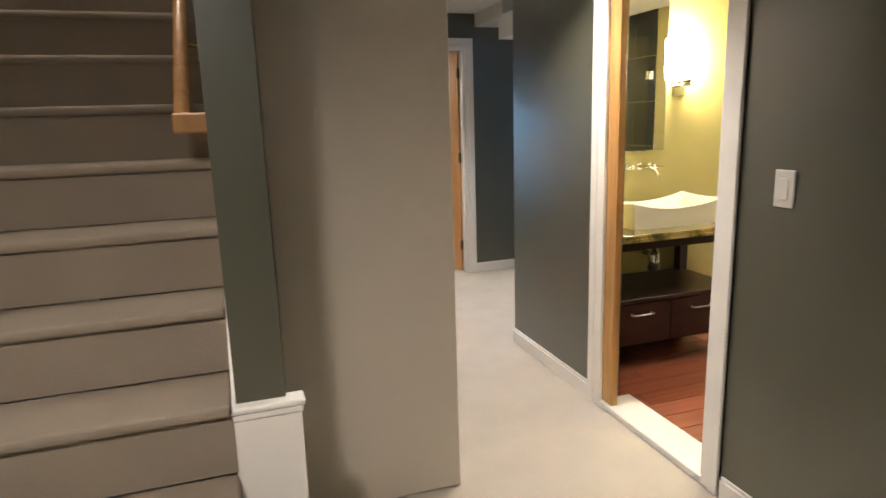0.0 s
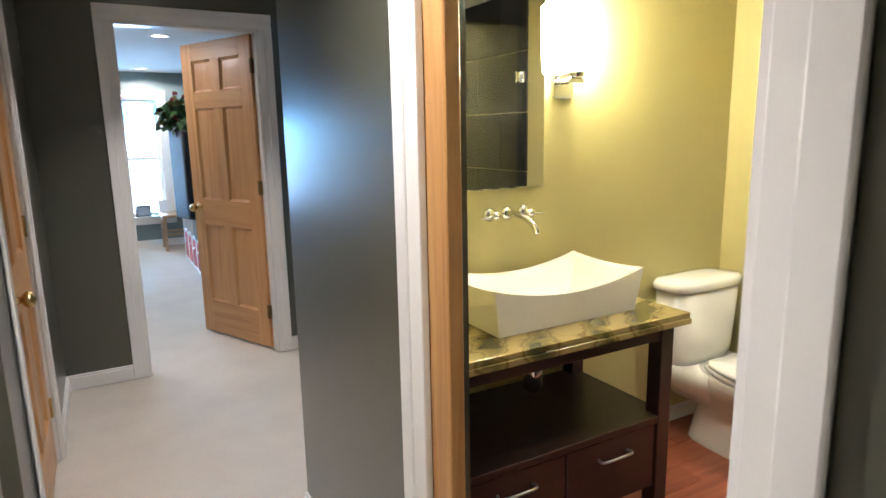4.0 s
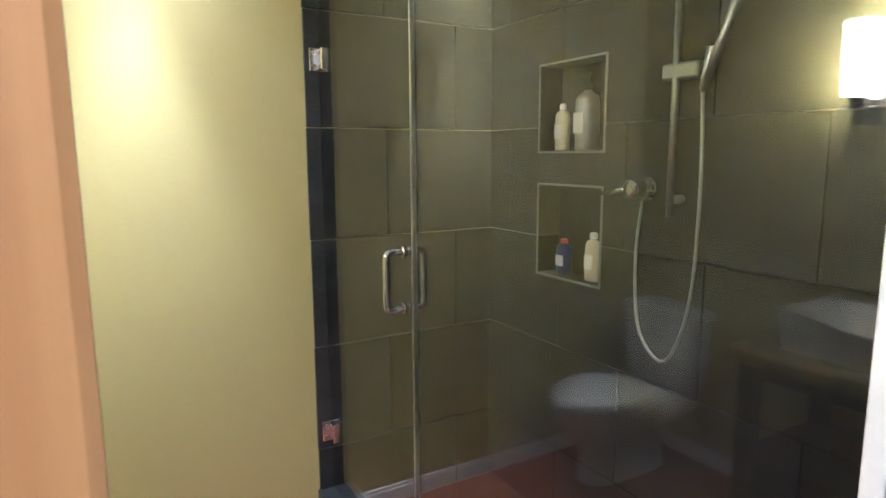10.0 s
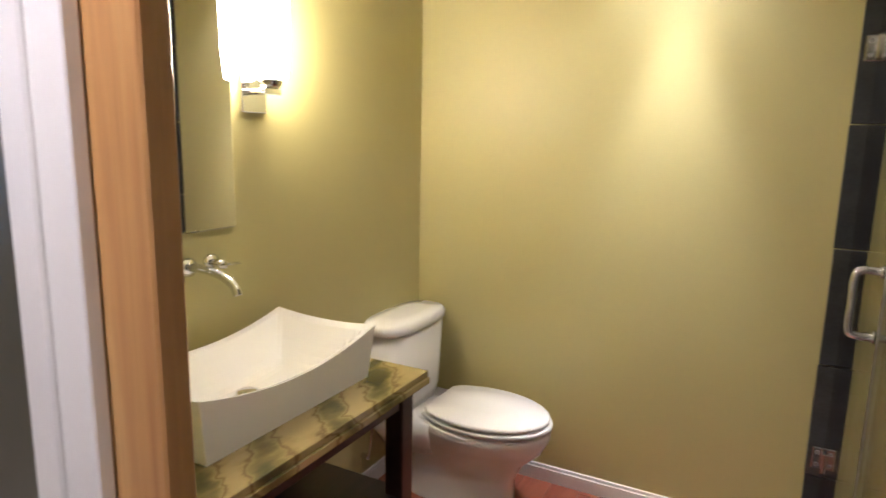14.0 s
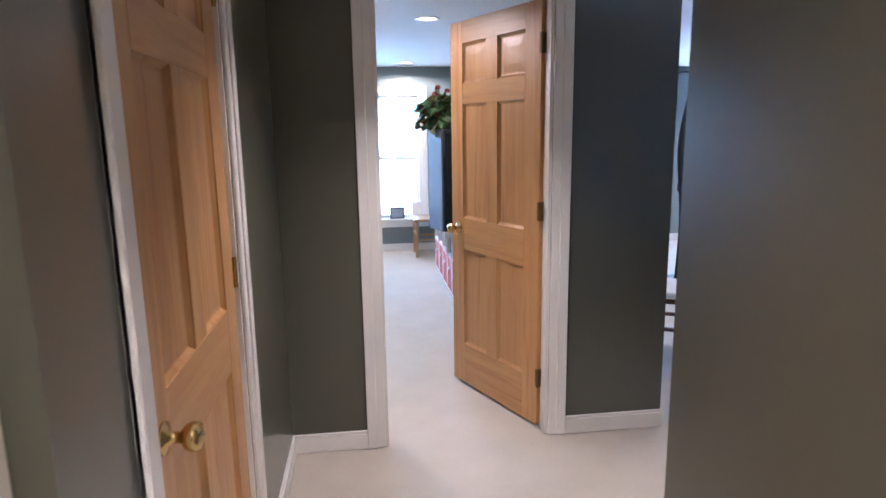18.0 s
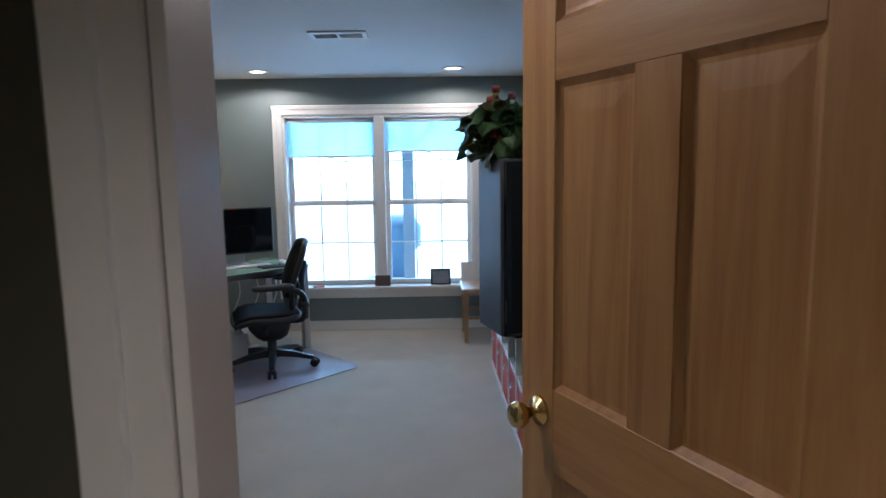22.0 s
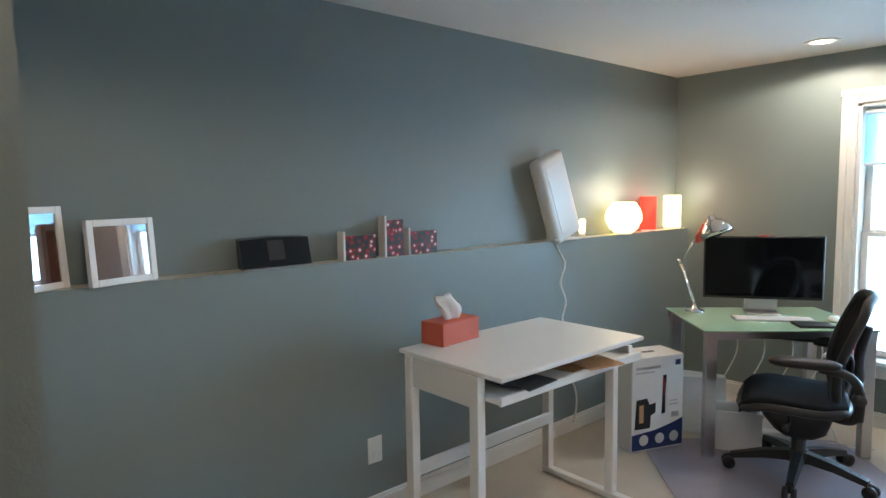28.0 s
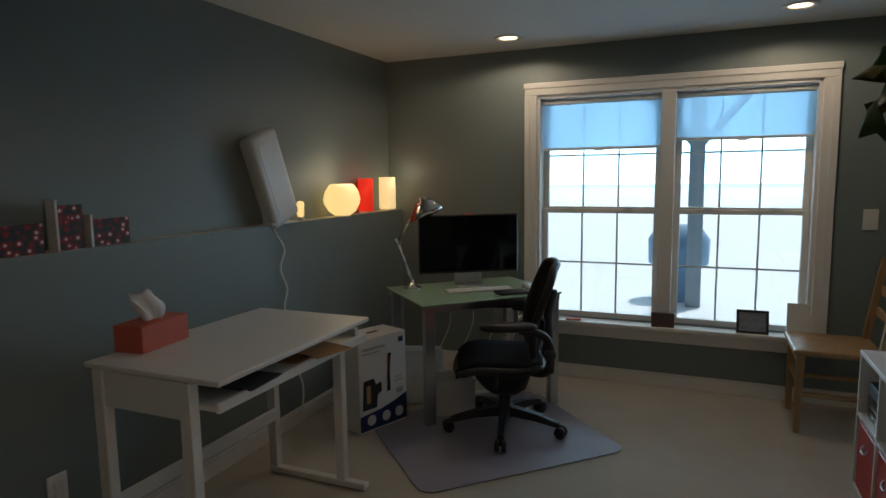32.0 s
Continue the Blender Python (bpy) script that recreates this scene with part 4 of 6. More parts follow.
part("deck", loft([oval(0, -0.17, 0.12, 0.14, 0.22, square=4), oval(0, -0.17, 0.165, 0.16, 0.30, square=5), oval(0, -0.17, 0.185, 0.168, 0.380, square=5)]), PORCELAIN, toilet, "", True)
part("seat", loft([oval(0, -0.475, 0.185, 0.268, 0.386, back=-0.26), oval(0, -0.475, 0.195, 0.279, 0.394, back=-0.255), oval(0, -0.475, 0.195, 0.279, 0.404, back=-0.255), oval(0, -0.475, 0.185, 0.27, 0.409, back=-0.26)]), PLASTIC, toilet, "", True)
part("lid", loft([oval(0, -0.47, 0.186, 0.268, 0.413, back=-0.275), oval(0, -0.47, 0.192, 0.274, 0.417, back=-0.27), oval(0, -0.47, 0.192, 0.274, 0.427, back=-0.27), oval(0, -0.47, 0.184, 0.266, 0.432, back=-0.275), oval(0, -0.47, 0.06, 0.1, 0.434, back=-0.30)]), PORCELAIN, toilet, "closed white lid", True)
part("tank", loft([oval(0, -0.105, 0.185, 0.088, 0.379, square=3.2), oval(0, -0.105, 0.195, 0.095, 0.43, square=3.2), oval(0, -0.105, 0.22, 0.10, 0.715, square=3.2)]), PORCELAIN, toilet, "", True)
part("tank_lid", loft([oval(0, -0.105, 0.225, 0.104, 0.718, square=3), oval(0, -0.105, 0.236, 0.11, 0.724, square=3), oval(0, -0.105, 0.236, 0.11, 0.748, square=3), oval(0, -0.105, 0.22, 0.098, 0.763, square=3), oval(0, -0.105, 0.12, 0.05, 0.77, square=3)]), PORCELAIN, toilet, "domed tank lid", True)
part("supply_valve", merge(cyl((-0.17, -0.03, 0.17), (-0.17, 0.0, 0.17), 0.012), cyl((-0.17, -0.03, 0.16), (-0.17, -0.06, 0.39), 0.005)), CHROME, toilet)
room(OX, OY)
# ---- office: window ----
win = thing("window_1", Matrix(), "white double window with two sash pairs and grilles", "window", kind="structure")


def strip3(bm, x0, z0, x1, z1, y0=10.888, y1=10.91, bevel=0.004):
    return box(x0, y0, z0, x1, y1, z1, bevel, bm=bm)


part("casing_left", merge(strip3(None, -0.085, 0.36, 0.0, 1.93), strip3(None, -0.085, 0.36, -0.045, 1.93, 10.882, 10.89)), TRIM, win)
part("casing_right", merge(strip3(None, 1.675, 0.36, 1.76, 1.93), strip3(None, 1.72, 0.36, 1.76, 1.93, 10.882, 10.89)), TRIM, win)
part("casing_head", merge(strip3(None, -0.085, 1.93, 1.76, 2.012), strip3(None, -0.09, 1.975, 1.765, 2.014, 10.88, 10.89)), TRIM, win)
part("window_sill", box(-0.11, 10.83, 0.385, 1.785, 10.94, 0.412, 0.006, seg=2), TRIM, win)
part("apron", strip3(None, -0.085, 0.30, 1.76, 0.385), TRIM, win)
for x0, x1 in ((WX0, WX0 + 0.02), (WX1 - 0.02, WX1)):
    part("jamb", box(x0, 10.905, 0.41, x1, 11.055, 1.93), TRIM, win)
part("jamb_head", box(WX0, 10.905, 1.91, WX1, 11.055, 1.93), TRIM, win)
part("mullion", box(0.80, 10.895, 0.41, 0.885, 11.05, 1.91, 0.004), TRIM, win)
for x0, x1, sh in ((0.02, 0.80, 1.573), (0.885, 1.655, 1.613)):
    for z0, z1, y in ((0.412, 1.165, 10.985), (1.14, 1.91, 11.02)):
        f = 0.038
        bm = box(x0, y, z0, x0 + f, y + 0.035, z1, 0.003)
        box(x1 - f, y, z0, x1, y + 0.035, z1, 0.003, bm=bm)
        box(x0 + f, y, z0, x1 - f, y + 0.035, z0 + f, 0.003, bm=bm)
        box(x0 + f, y, z1 - f * 0.8, x1 - f, y + 0.035, z1, 0.003, bm=bm)
        sash = part("sash_frame", bm, TRIM, win)
        gl = part("pane", box(x0 + f, y + 0.014, z0 + f, x1 - f, y + 0.02, z1 - f * 0.8), GLASS, sash, "clear glass")
        gl.visible_shadow = False
        w3 = (x1 - x0 - 2 * f) / 3
        for k in (1, 2):
            part("grille_bar", box(x0 + f + k * w3 - 0.006, y + 0.022, z0 + f, x0 + f + k * w3 + 0.006, y + 0.03, z1 - f * 0.8), TRIM, sash)
        zm = (z0 + f + z1 - f * 0.8) / 2
        part("grille_bar", box(x0 + f, y + 0.023, zm - 0.006, x1 - f, y + 0.031, zm + 0.006), TRIM, sash)
    for xk in (x0 + 0.2, x1 - 0.2):
        part("sash_lock", box(xk - 0.025, 10.972, 1.166, xk + 0.025, 11.0, 1.182, 0.004), PLASTIC, win)
SHEER = bpy.data.materials.new("translucent_shade_cloth")
SHEER.use_nodes = True
sn, sl = SHEER.node_tree.nodes, SHEER.node_tree.links
sn.remove(sn["Principled BSDF"])
s1, s2, s3, s4 = sn.new("ShaderNodeBsdfTransparent"), sn.new("ShaderNodeBsdfTranslucent"), sn.new("ShaderNodeMixShader"), sn.new("ShaderNodeTexNoise")
s1.inputs[0].default_value, s2.inputs[0].default_value = (0.62, 0.77, 0.87, 1), (0.58, 0.73, 0.82, 1)
s4.inputs["Scale"].default_value = 300
s5 = sn.new("ShaderNodeMapRange")
s5.inputs[3].default_value, s5.inputs[4].default_value = 0.55, 0.8
sl.new(s4.outputs[0], s5.inputs[0])
sl.new(s5.outputs[0], s3.inputs[0])
sl.new(s1.outputs[0], s3.inputs[1])
sl.new(s2.outputs[0], s3.inputs[2])
sl.new(s3.outputs[0], sn["Material Output"].inputs[0])
for x0, x1, z in ((0.025, 0.795, 1.573), (0.89, 1.65, 1.613)):
    sh = thing("roller_shade", Matrix(), "translucent roller shade pulled a quarter down", "shade", "roller shades of the window")
    part("cloth", box(x0, 10.952, z, x1, 10.9535, 1.88), SHEER, sh)
    part("bottom_bar", box(x0, 10.947, z - 0.012, x1, 10.957, z + 0.006, 0.002), PLASTIC, sh)
    part("roller", cyl((x0, 10.955, 1.885), (x1, 10.955, 1.885), 0.02), PLASTIC, sh, "", True)
    xm = (x0 + x1) / 2
    part("pull", box(xm - 0.03, 10.945, z - 0.02, xm + 0.03, 10.957, z - 0.01, 0.002), PLASTIC, sh)

# outside the window: porch post, covered grill, fence line of trees
POST = mat("grey_porch_timber", (0.28, 0.35, 0.40), (0.22, 0.28, 0.33), rough=0.8, scale=8, stretch=(1, 1, 0.1))
for x, y in ((0.98, 14.2), (8.3, 14.2)):
    pp = thing("porch_post", Matrix.Translation((x, y, -0.12)), "grey timber porch post with angled braces", "post", "porch posts")
    part("post", box(-0.08, -0.08, 0, 0.08, 0.08, 2.6, 0.004), POST, pp)
    for s in (-1, 1):
        part("brace", box(-0.045, -0.045, 0, 0.045, 0.045, 0.95, m=Matrix.Translation((s * 0.05, 0, 1.85)) @ Matrix.Rotation(radians(s * 42), 4, "Y")), POST, pp)
tagged(part("porch_beam", box(-3, 14.1, 2.48, 10, 14.3, 2.72), POST), "grey timber beam on the porch posts", "beam", kind="structure")
slab("porch_roof", -3, 11.08, 2.725, 10, 14.5, 2.8, POST, "grey underside of the porch roof", "roof")
COVER = mat("grey_blue_cover", (0.20, 0.38, 0.55), (0.16, 0.31, 0.46), rough=0.7, scale=10, bump=0.4)
grill = thing("covered_grill", Matrix.Translation((0.80, 14.6, -0.3)), "garden grill under a grey-blue cover in the snow", "grill")
part("cover", loft([oval(0, 0, 0.26, 0.24, 0.0, square=3), oval(0, 0, 0.24, 0.22, 0.55, square=3), oval(0, 0, 0.34, 0.28, 0.62, square=2.5), oval(0, 0, 0.35, 0.28, 0.9, square=2.5), oval(0, 0, 0.25, 0.2, 1.05), oval(0, 0, 0.1, 0.08, 1.08)]), COVER, grill, "", True)

# ---- office: things on the ledge ----
LZ = 1.155


def lamp_on_ledge(name, y, bm, material, label, power, color, h):
    root = thing(name, Matrix.Translation((-1.095 if name != "globe_lamp" else -1.04, y, LZ)), label, "table lamp", "lamps on the ledge")
    part("shade", bm, material, root, "glowing shade", True)
    part("base", turned([(0.05, 0.0), (0.05, 0.008), (0.02, 0.012)], 20), WHITE, root, "", True)
    lamp("ledge_lamp", "POINT", Matrix.Translation((-0.98 + OX, y + OY, LZ + h)), power, color, 0.05)
    return root


OPAL = mat("glowing_opal_glass", (0.85, 0.8, 0.6), rough=0.3, emit=(1.0, 0.78, 0.34), power=1.5)
REDGLOW = mat("glowing_red_paper", (0.6, 0.03, 0.02), rough=0.6, emit=(1.0, 0.035, 0.02), power=1.0)
WHITEGLOW = mat("glowing_cream_paper", (0.85, 0.8, 0.62), rough=0.6, emit=(1.0, 0.80, 0.40), power=1.3)
lamp_on_ledge("globe_lamp", 10.06, turned([(0.05, 0.01), (0.085, 0.035), (0.112, 0.085), (0.115, 0.115), (0.105, 0.155), (0.08, 0.195), (0.07, 0.205), (0.06, 0.2)], 32), OPAL, "round opal glass lamp glowing warm on the ledge", 1.4, WARMER, 0.27)
lamp_on_ledge("red_cylinder_lamp", 10.45, cyl((0, 0, 0.012), (0, 0, 0.235), 0.052, n=28), REDGLOW, "red paper cylinder lamp glowing on the ledge", 0.4, (1, 0.25, 0.12), 0.28)
lamp_on_ledge("white_cylinder_lamp", 10.77, cyl((0, 0, 0.012), (0, 0, 0.24), 0.06, n=28), WHITEGLOW, "cream paper cylinder lamp glowing on the ledge", 0.5, WARMER, 0.28)

light_box = thing("light_therapy_box", pose(-1.06, 9.495, LZ), "white light therapy panel leaning on a stand", "lamp")
part("panel", box(-0.04, -0.125, 0.0, 0.045, 0.105, 0.50, 0.028, m=Matrix.Translation((0, 0.0, 0.018)) @ Matrix.Rotation(radians(22), 4, "X"), seg=4), PLASTIC, light_box, "white rounded panel", True)
part("face", box(0.0455, -0.08, 0.06, 0.048, 0.06, 0.45, 0.001, m=Matrix.Translation((0, 0.0, 0.018)) @ Matrix.Rotation(radians(22), 4, "X")), PLASTIC, light_box, "pale diffuser")
part("stand", tube([(-0.02, -0.13, 0.008), (-0.02, -0.14, 0.08), (-0.02, -0.12, 0.2)], 0.012), PLASTIC, light_box, "", True)
part("foot", box(-0.035, -0.15, 0, 0.04, 0.09, 0.012, 0.004), PLASTIC, light_box)
candle = thing("night_light", Matrix.Translation((-1.09, 9.69, LZ)), "small glowing night light beside the white panel", "lamp")
part("base", turned([(0.02, 0), (0.022, 0.004), (0.02, 0.02), (0.012, 0.024)], 16), PLASTIC, candle, "", True)
part("shade", turned([(0.014, 0.024), (0.02, 0.035), (0.021, 0.10), (0.014, 0.112), (0.004, 0.114)], 16), OPAL, candle, "glowing shade", True)
cord = thing("lamp_cord", Matrix(), "white cord hanging from the ledge behind the desk", "cable")
part("cable", tube([(-1.10, 9.42, LZ + 0.01), (-1.06, 9.40, LZ + 0.012), (-1.04, 9.39, LZ - 0.04), (-1.025, 9.44, 1.02), (-1.025, 9.40, 0.92), (-1.025, 9.45, 0.80), (-1.025, 9.42, 0.70), (-1.025, 9.50, 0.60), (-1.025, 9.47, 0.42), (-1.02, 9.55, 0.22), (-1.0, 9.50, 0.07)], 0.0055), WHITE, cord, "", True)

FLORAL = bpy.data.materials.new("red_floral_print")
FLORAL.use_nodes = True
fn, fl = FLORAL.node_tree.nodes, FLORAL.node_tree.links
fv, fr_, fc = fn.new("ShaderNodeTexVoronoi"), fn.new("ShaderNodeValToRGB"), fn.new("ShaderNodeTexCoord")
fv.inputs["Scale"].default_value = 34
fl.new(fc.outputs["Object"], fv.inputs["Vector"])
fl.new(fv.outputs["Distance"], fr_.inputs[0])
el = fr_.color_ramp.elements
el[0].position, el[0].color = 0.0, (0.55, 0.35, 0.05, 1)
el[1].position, el[1].color = 0.75, (0.02, 0.02, 0.025, 1)
for pos, col in ((0.07, (0.75, 0.70, 0.66, 1)), (0.2, (0.7, 0.62, 0.6, 1)), (0.25, (0.36, 0.015, 0.02, 1)), (0.46, (0.22, 0.01, 0.015, 1)), (0.52, (0.03, 0.03, 0.03, 1))):
    el.new(pos).color = col
fl.new(fr_.outputs[0], fn["Principled BSDF"].inputs["Base Color"])
for y0, y1, z0, z1 in ((8.0, 8.165, 0.0, 0.105), (8.215, 8.32, 0.0, 0.165), (8.35, 8.52, 0.0, 0.105)):
    c = thing("photo_cube_frame", Matrix.Translation((-1.085, y0, LZ)), "small clear-edged frame with a red floral print", "picture frame", "floral frames on the ledge")
    part("block", box(-0.012, 0, 0, 0.008, y1 - y0, z1 + 0.0, 0.002), FLORAL, c)
    part("clear_edge", box(-0.03, -0.012, 0, 0.022, -0.001, z1 + 0.02, 0.002), PLASTIC, c, "clear plastic edge")

dock = thing("speaker_dock", pose(-1.10, 7.685, LZ), "black speaker dock with a silver edge", "speaker")
part("body", loft([[(-0.02, -0.135, 0.004), (0.05, -0.145, 0.004), (0.02, -0.145, 0.115), (-0.03, -0.135, 0.12)], [(-0.02, 0.0, 0.004), (0.05, 0.0, 0.004), (0.012, 0.0, 0.122), (-0.03, 0.0, 0.125)], [(-0.02, 0.135, 0.004), (0.05, 0.145, 0.004), (0.02, 0.145, 0.115), (-0.03, 0.135, 0.12)]]), SCREEN, dock)
part("silver_edge", box(0.045, -0.145, 0.0, 0.055, 0.145, 0.008, 0.002), STEEL, dock)
part("dock_cradle", box(0.03, -0.035, 0.02, 0.05, 0.035, 0.10, 0.003, m=Matrix.Rotation(radians(-14), 4, "Y")), BLACK, dock)

PRINT = mat("brown_brick_print", (0.34, 0.17, 0.13), (0.20, 0.10, 0.08), rough=0.15, scale=30, fine=120, stretch=(1, 1, 3), coat=1.0)
for y0, y1, h, turn in ((6.755, 7.0, 0.26, 32), (7.02, 7.255, 0.215, 20)):
    pf = thing("picture_frame", pose(-1.04 if turn > 25 else -1.057, (y0 + y1) / 2, LZ, 0, -4, turn), "white framed brown picture under reflecting glass", "picture frame", "white frames on the ledge")
    w = (y1 - y0) / 2
    for n, a in (("frame_side", (-0.01, -w, 0, 0.012, -w + 0.022, h)), ("frame_side", (-0.01, w - 0.022, 0, 0.012, w, h)), ("frame_rail", (-0.01, -w + 0.022, 0, 0.012, w - 0.022, 0.022)), ("frame_rail", (-0.01, -w + 0.022, h - 0.022, 0.012, w - 0.022, h))):
        part(n, box(*a, 0.002), WHITE, pf)
    part("print", box(-0.006, -w + 0.022, 0.022, 0.002, w - 0.022, h - 0.022), PRINT, pf, "brown print behind glass")
    part("glazing", box(0.003, -w + 0.022, 0.022, 0.005, w - 0.022, h - 0.022), glass_mat("picture_glass", (0.97, 0.97, 0.97), reflect=4.5), pf, "reflecting glass")

# ---- office: white desk ----
desk = thing("writing_desk", Matrix.Translation((-0.49, 8.52, 0)), "white lacquered desk with an open laptop drawer", "desk")
part("top", box(-0.31, -0.45, 0.797, 0.262, 0.435, 0.815, 0.003), WHITE, desk, "white top slid open")
for y, x0, x1, low in ((-0.43, -0.275, 0.10, 0.672), (0.49, -0.33, 0.045, 0.70)):
    part("side_panel", box(x0 + 0.045, y - 0.014, low, x1 if y < 0 else x1 + 0.12, y + 0.014, 0.795 if y < 0 else 0.745, 0.002), WHITE, desk)
    for x in (x0, x1):
        part("leg", box(x, y - 0.02, 0.03, x + 0.045, y + 0.02, 0.795 if y < 0 else low, 0.003), WHITE, desk)
    part("sled_foot", box(x0, y - 0.02, 0, x1 + 0.15, y + 0.02, 0.03, 0.004), WHITE, desk)
part("back_panel", box(-0.30, -0.417, 0.665, -0.285, 0.477, 0.785), WHITE, desk)
part("stretcher", box(-0.29, -0.407, 0.27, -0.27, 0.467, 0.325, 0.003), WHITE, desk)
part("drawer_tray", merge(box(-0.28, -0.40, 0.695, 0.195, 0.50, 0.711), box(0.195, -0.40, 0.69, 0.212, 0.50, 0.725, 0.003)), WHITE, desk)
for k, (x, y, a, m_) in enumerate(((0.12, 0.12, 12, CARDBOARD), (0.1, -0.1, -8, PAPER), (0.15, -0.2, 5, DARKGREY), (0.2, 0.2, -14, CARDBOARD))):
    pp = tagged(part("paper_sheet", box(-0.13, -0.09, 0, 0.13, 0.09, 0.004, m=pose(-0.52 + x * 0.8, 8.53 + y, 0.7115 + k * 0.005, 0, 0, a)), m_), "loose papers lying in the open desk drawer", "paper", "papers in the drawer")
tissue = thing("tissue_box", pose(-0.752, 8.31, 0.815, 0, 0, 6), "coral red tissue box with a white tissue pulled up", "tissue box")
part("carton", box(-0.062, -0.115, 0, 0.062, 0.115, 0.095, 0.003), CORAL, tissue)
rings = []
for i in range(8):
    v = i / 7
    rx, ry = 0.016 + 0.016 * math.sin(v * 3), 0.032 + 0.03 * math.sin(0.4 + v * 1.9)
    rings.append([Vector((rx * math.cos(t) * (1 + 0.4 * math.sin(5 * t + 2 * v)) - 0.01 * v, ry * math.sin(t) * (1 + 0.12 * math.sin(4 * t + 5 * v)) - 0.045 * v * v + 0.012, 0.09 + 0.098 * v + 0.016 * v * math.sin(3 * t + 1))) for t in [2 * math.pi * k / 22 for k in range(22)]])
bm = loft(rings)
part("tissue", bm, PAPER, tissue, "pulled-up white tissue", True)

# ---- office: carton ----
carton = thing("vacuum_carton", pose(-0.645, 9.70, 0, 0, 0, -22), "white product carton with a dark picture and navy band", "box")
part("carton", box(-0.10, -0.175, 0, 0.10, 0.165, 0.53, 0.004), WHITE, carton)
part("navy_band", loft([[(x, -0.172, 0.012), (x, 0.162, 0.012), (x, 0.162, 0.165), (x, 0.08, 0.138), (x, -0.02, 0.115), (x, -0.172, 0.10)] for x in (0.1005, 0.1015)]), NAVY, carton, "navy printed band")
part("picture", loft([[(x, -0.155, 0.13), (x, -0.055, 0.13), (x, -0.05, 0.20), (x, -0.02, 0.215), (x, -0.02, 0.27), (x, -0.06, 0.262), (x, -0.075, 0.30), (x, -0.145, 0.295)] for x in (0.1005, 0.1014)]), BLACK, carton, "dark product picture")
part("wand_picture", loft([[(x, 0.02, 0.20), (x, 0.045, 0.205), (x, 0.042, 0.31), (x, 0.052, 0.42), (x, 0.028, 0.42), (x, 0.024, 0.30)] for x in (0.1005, 0.1014)]), BLACK, carton, "dark wand picture")
for yy, zz, w, h, mm in ((-0.112, 0.215, 0.028, 0.10, CARDBOARD), (0.036, 0.355, 0.008, 0.09, RED), (0.11, 0.19, 0.05, 0.03, STEEL), (0.125, 0.485, 0.035, 0.03, NAVY), (-0.07, 0.47, 0.16, 0.014, STEEL), (-0.09, 0.445, 0.12, 0.008, STEEL), (0.10, 0.25, 0.06, 0.008, STEEL), (0.10, 0.27, 0.05, 0.008, STEEL)):
    part("printed_patch", box(0.1016, yy - w / 2, zz - h / 2, 0.102, yy + w / 2, zz + h / 2), mm, carton)
for yy in (-0.095, 0.01, 0.105):
    part("round_badge", cyl((0.1005, yy, 0.065), (0.1022, yy, 0.065), 0.03, n=20), PAPER, carton, "pale round badge")
part("carry_slot", box(-0.012, -0.04, 0.5301, 0.012, 0.04, 0.531), BLACK, carton)

# ---- office: glass desk and what is on it ----
GZ = 0.70
TH = 46
gm = pose(-0.33, 9.74, 0, 0, 0, TH)
gd = thing("glass_desk", gm, "frosted green glass desk on steel legs", "desk")
part("glass_top", box(-0.02, -0.02, GZ - 0.012, 0.88, 0.62, GZ, 0.003), DESKGLASS, gd)
part("rim", merge(box(-0.01, -0.01, GZ - 0.05, 0.87, 0.015, GZ - 0.013), box(-0.01, 0.585, GZ - 0.05, 0.87, 0.61, GZ - 0.013)), STEEL, gd)
for x in (0.0, 0.815):
    for y in (0.0, 0.555):
        part("leg", box(x, y, 0, x + 0.06, y + 0.045, GZ - 0.013, 0.004), STEEL, gd)
moni = thing("monitor", pose(-0.325, 10.42, GZ, 0, 0, 33), "wide flat monitor with a dark screen on a slim stand", "monitor")
part("housing", box(-0.325, -0.012, 0.08, 0.325, 0.018, 0.455, 0.004), BLACK, moni)
part("screen", box(-0.315, -0.0135, 0.095, 0.315, -0.012, 0.445), SCREEN, moni, "dark glossy screen")
part("stand", loft([[(-0.09, 0.02, 0.0), (0.09, 0.02, 0.0), (0.09, 0.03, 0.0), (-0.09, 0.03, 0.0)], [(-0.09, 0.02, 0.25), (0.09, 0.02, 0.25), (0.09, 0.035, 0.25), (-0.09, 0.035, 0.25)]]), STEEL, moni)
part("foot", box(-0.09, -0.09, 0, 0.09, 0.10, 0.006, 0.002), STEEL, moni)
part("camera_dot", box(-0.03, -0.014, 0.452, 0.03, 0.0, 0.462, 0.003), CORAL, moni, "orange tab on the top edge")
kb = thing("keyboard", pose(-0.19, 10.24, GZ, 0, 0, 36), "slim white keyboard on the glass desk", "keyboard")
part("body", box(-0.21, -0.06, 0, 0.21, 0.06, 0.008, 0.003), STEEL, kb)
for r in range(5):
    part("key_strip", box(-0.2, -0.052 + r * 0.021, 0.008, 0.2, -0.035 + r * 0.021, 0.0105, 0.001), PLASTIC, kb)
mo = thing("computer_mouse", pose(0.06, 10.43, GZ, 0, 0, 30), "small white mouse on the glass desk", "mouse")
part("shell", loft([oval(0, 0, 0.03, 0.055, 0.0), oval(0, 0, 0.03, 0.055, 0.012), oval(0, 0, 0.022, 0.042, 0.024), oval(0, 0, 0.008, 0.016, 0.028)]), PLASTIC, mo, "", True)
tagged(part("notebook", box(-0.09, -0.06, 0, 0.09, 0.06, 0.012, 0.002, m=pose(0.02, 10.22, GZ, 0, 0, 40)), BLACK), "black notebook lying on the glass desk", "notebook")
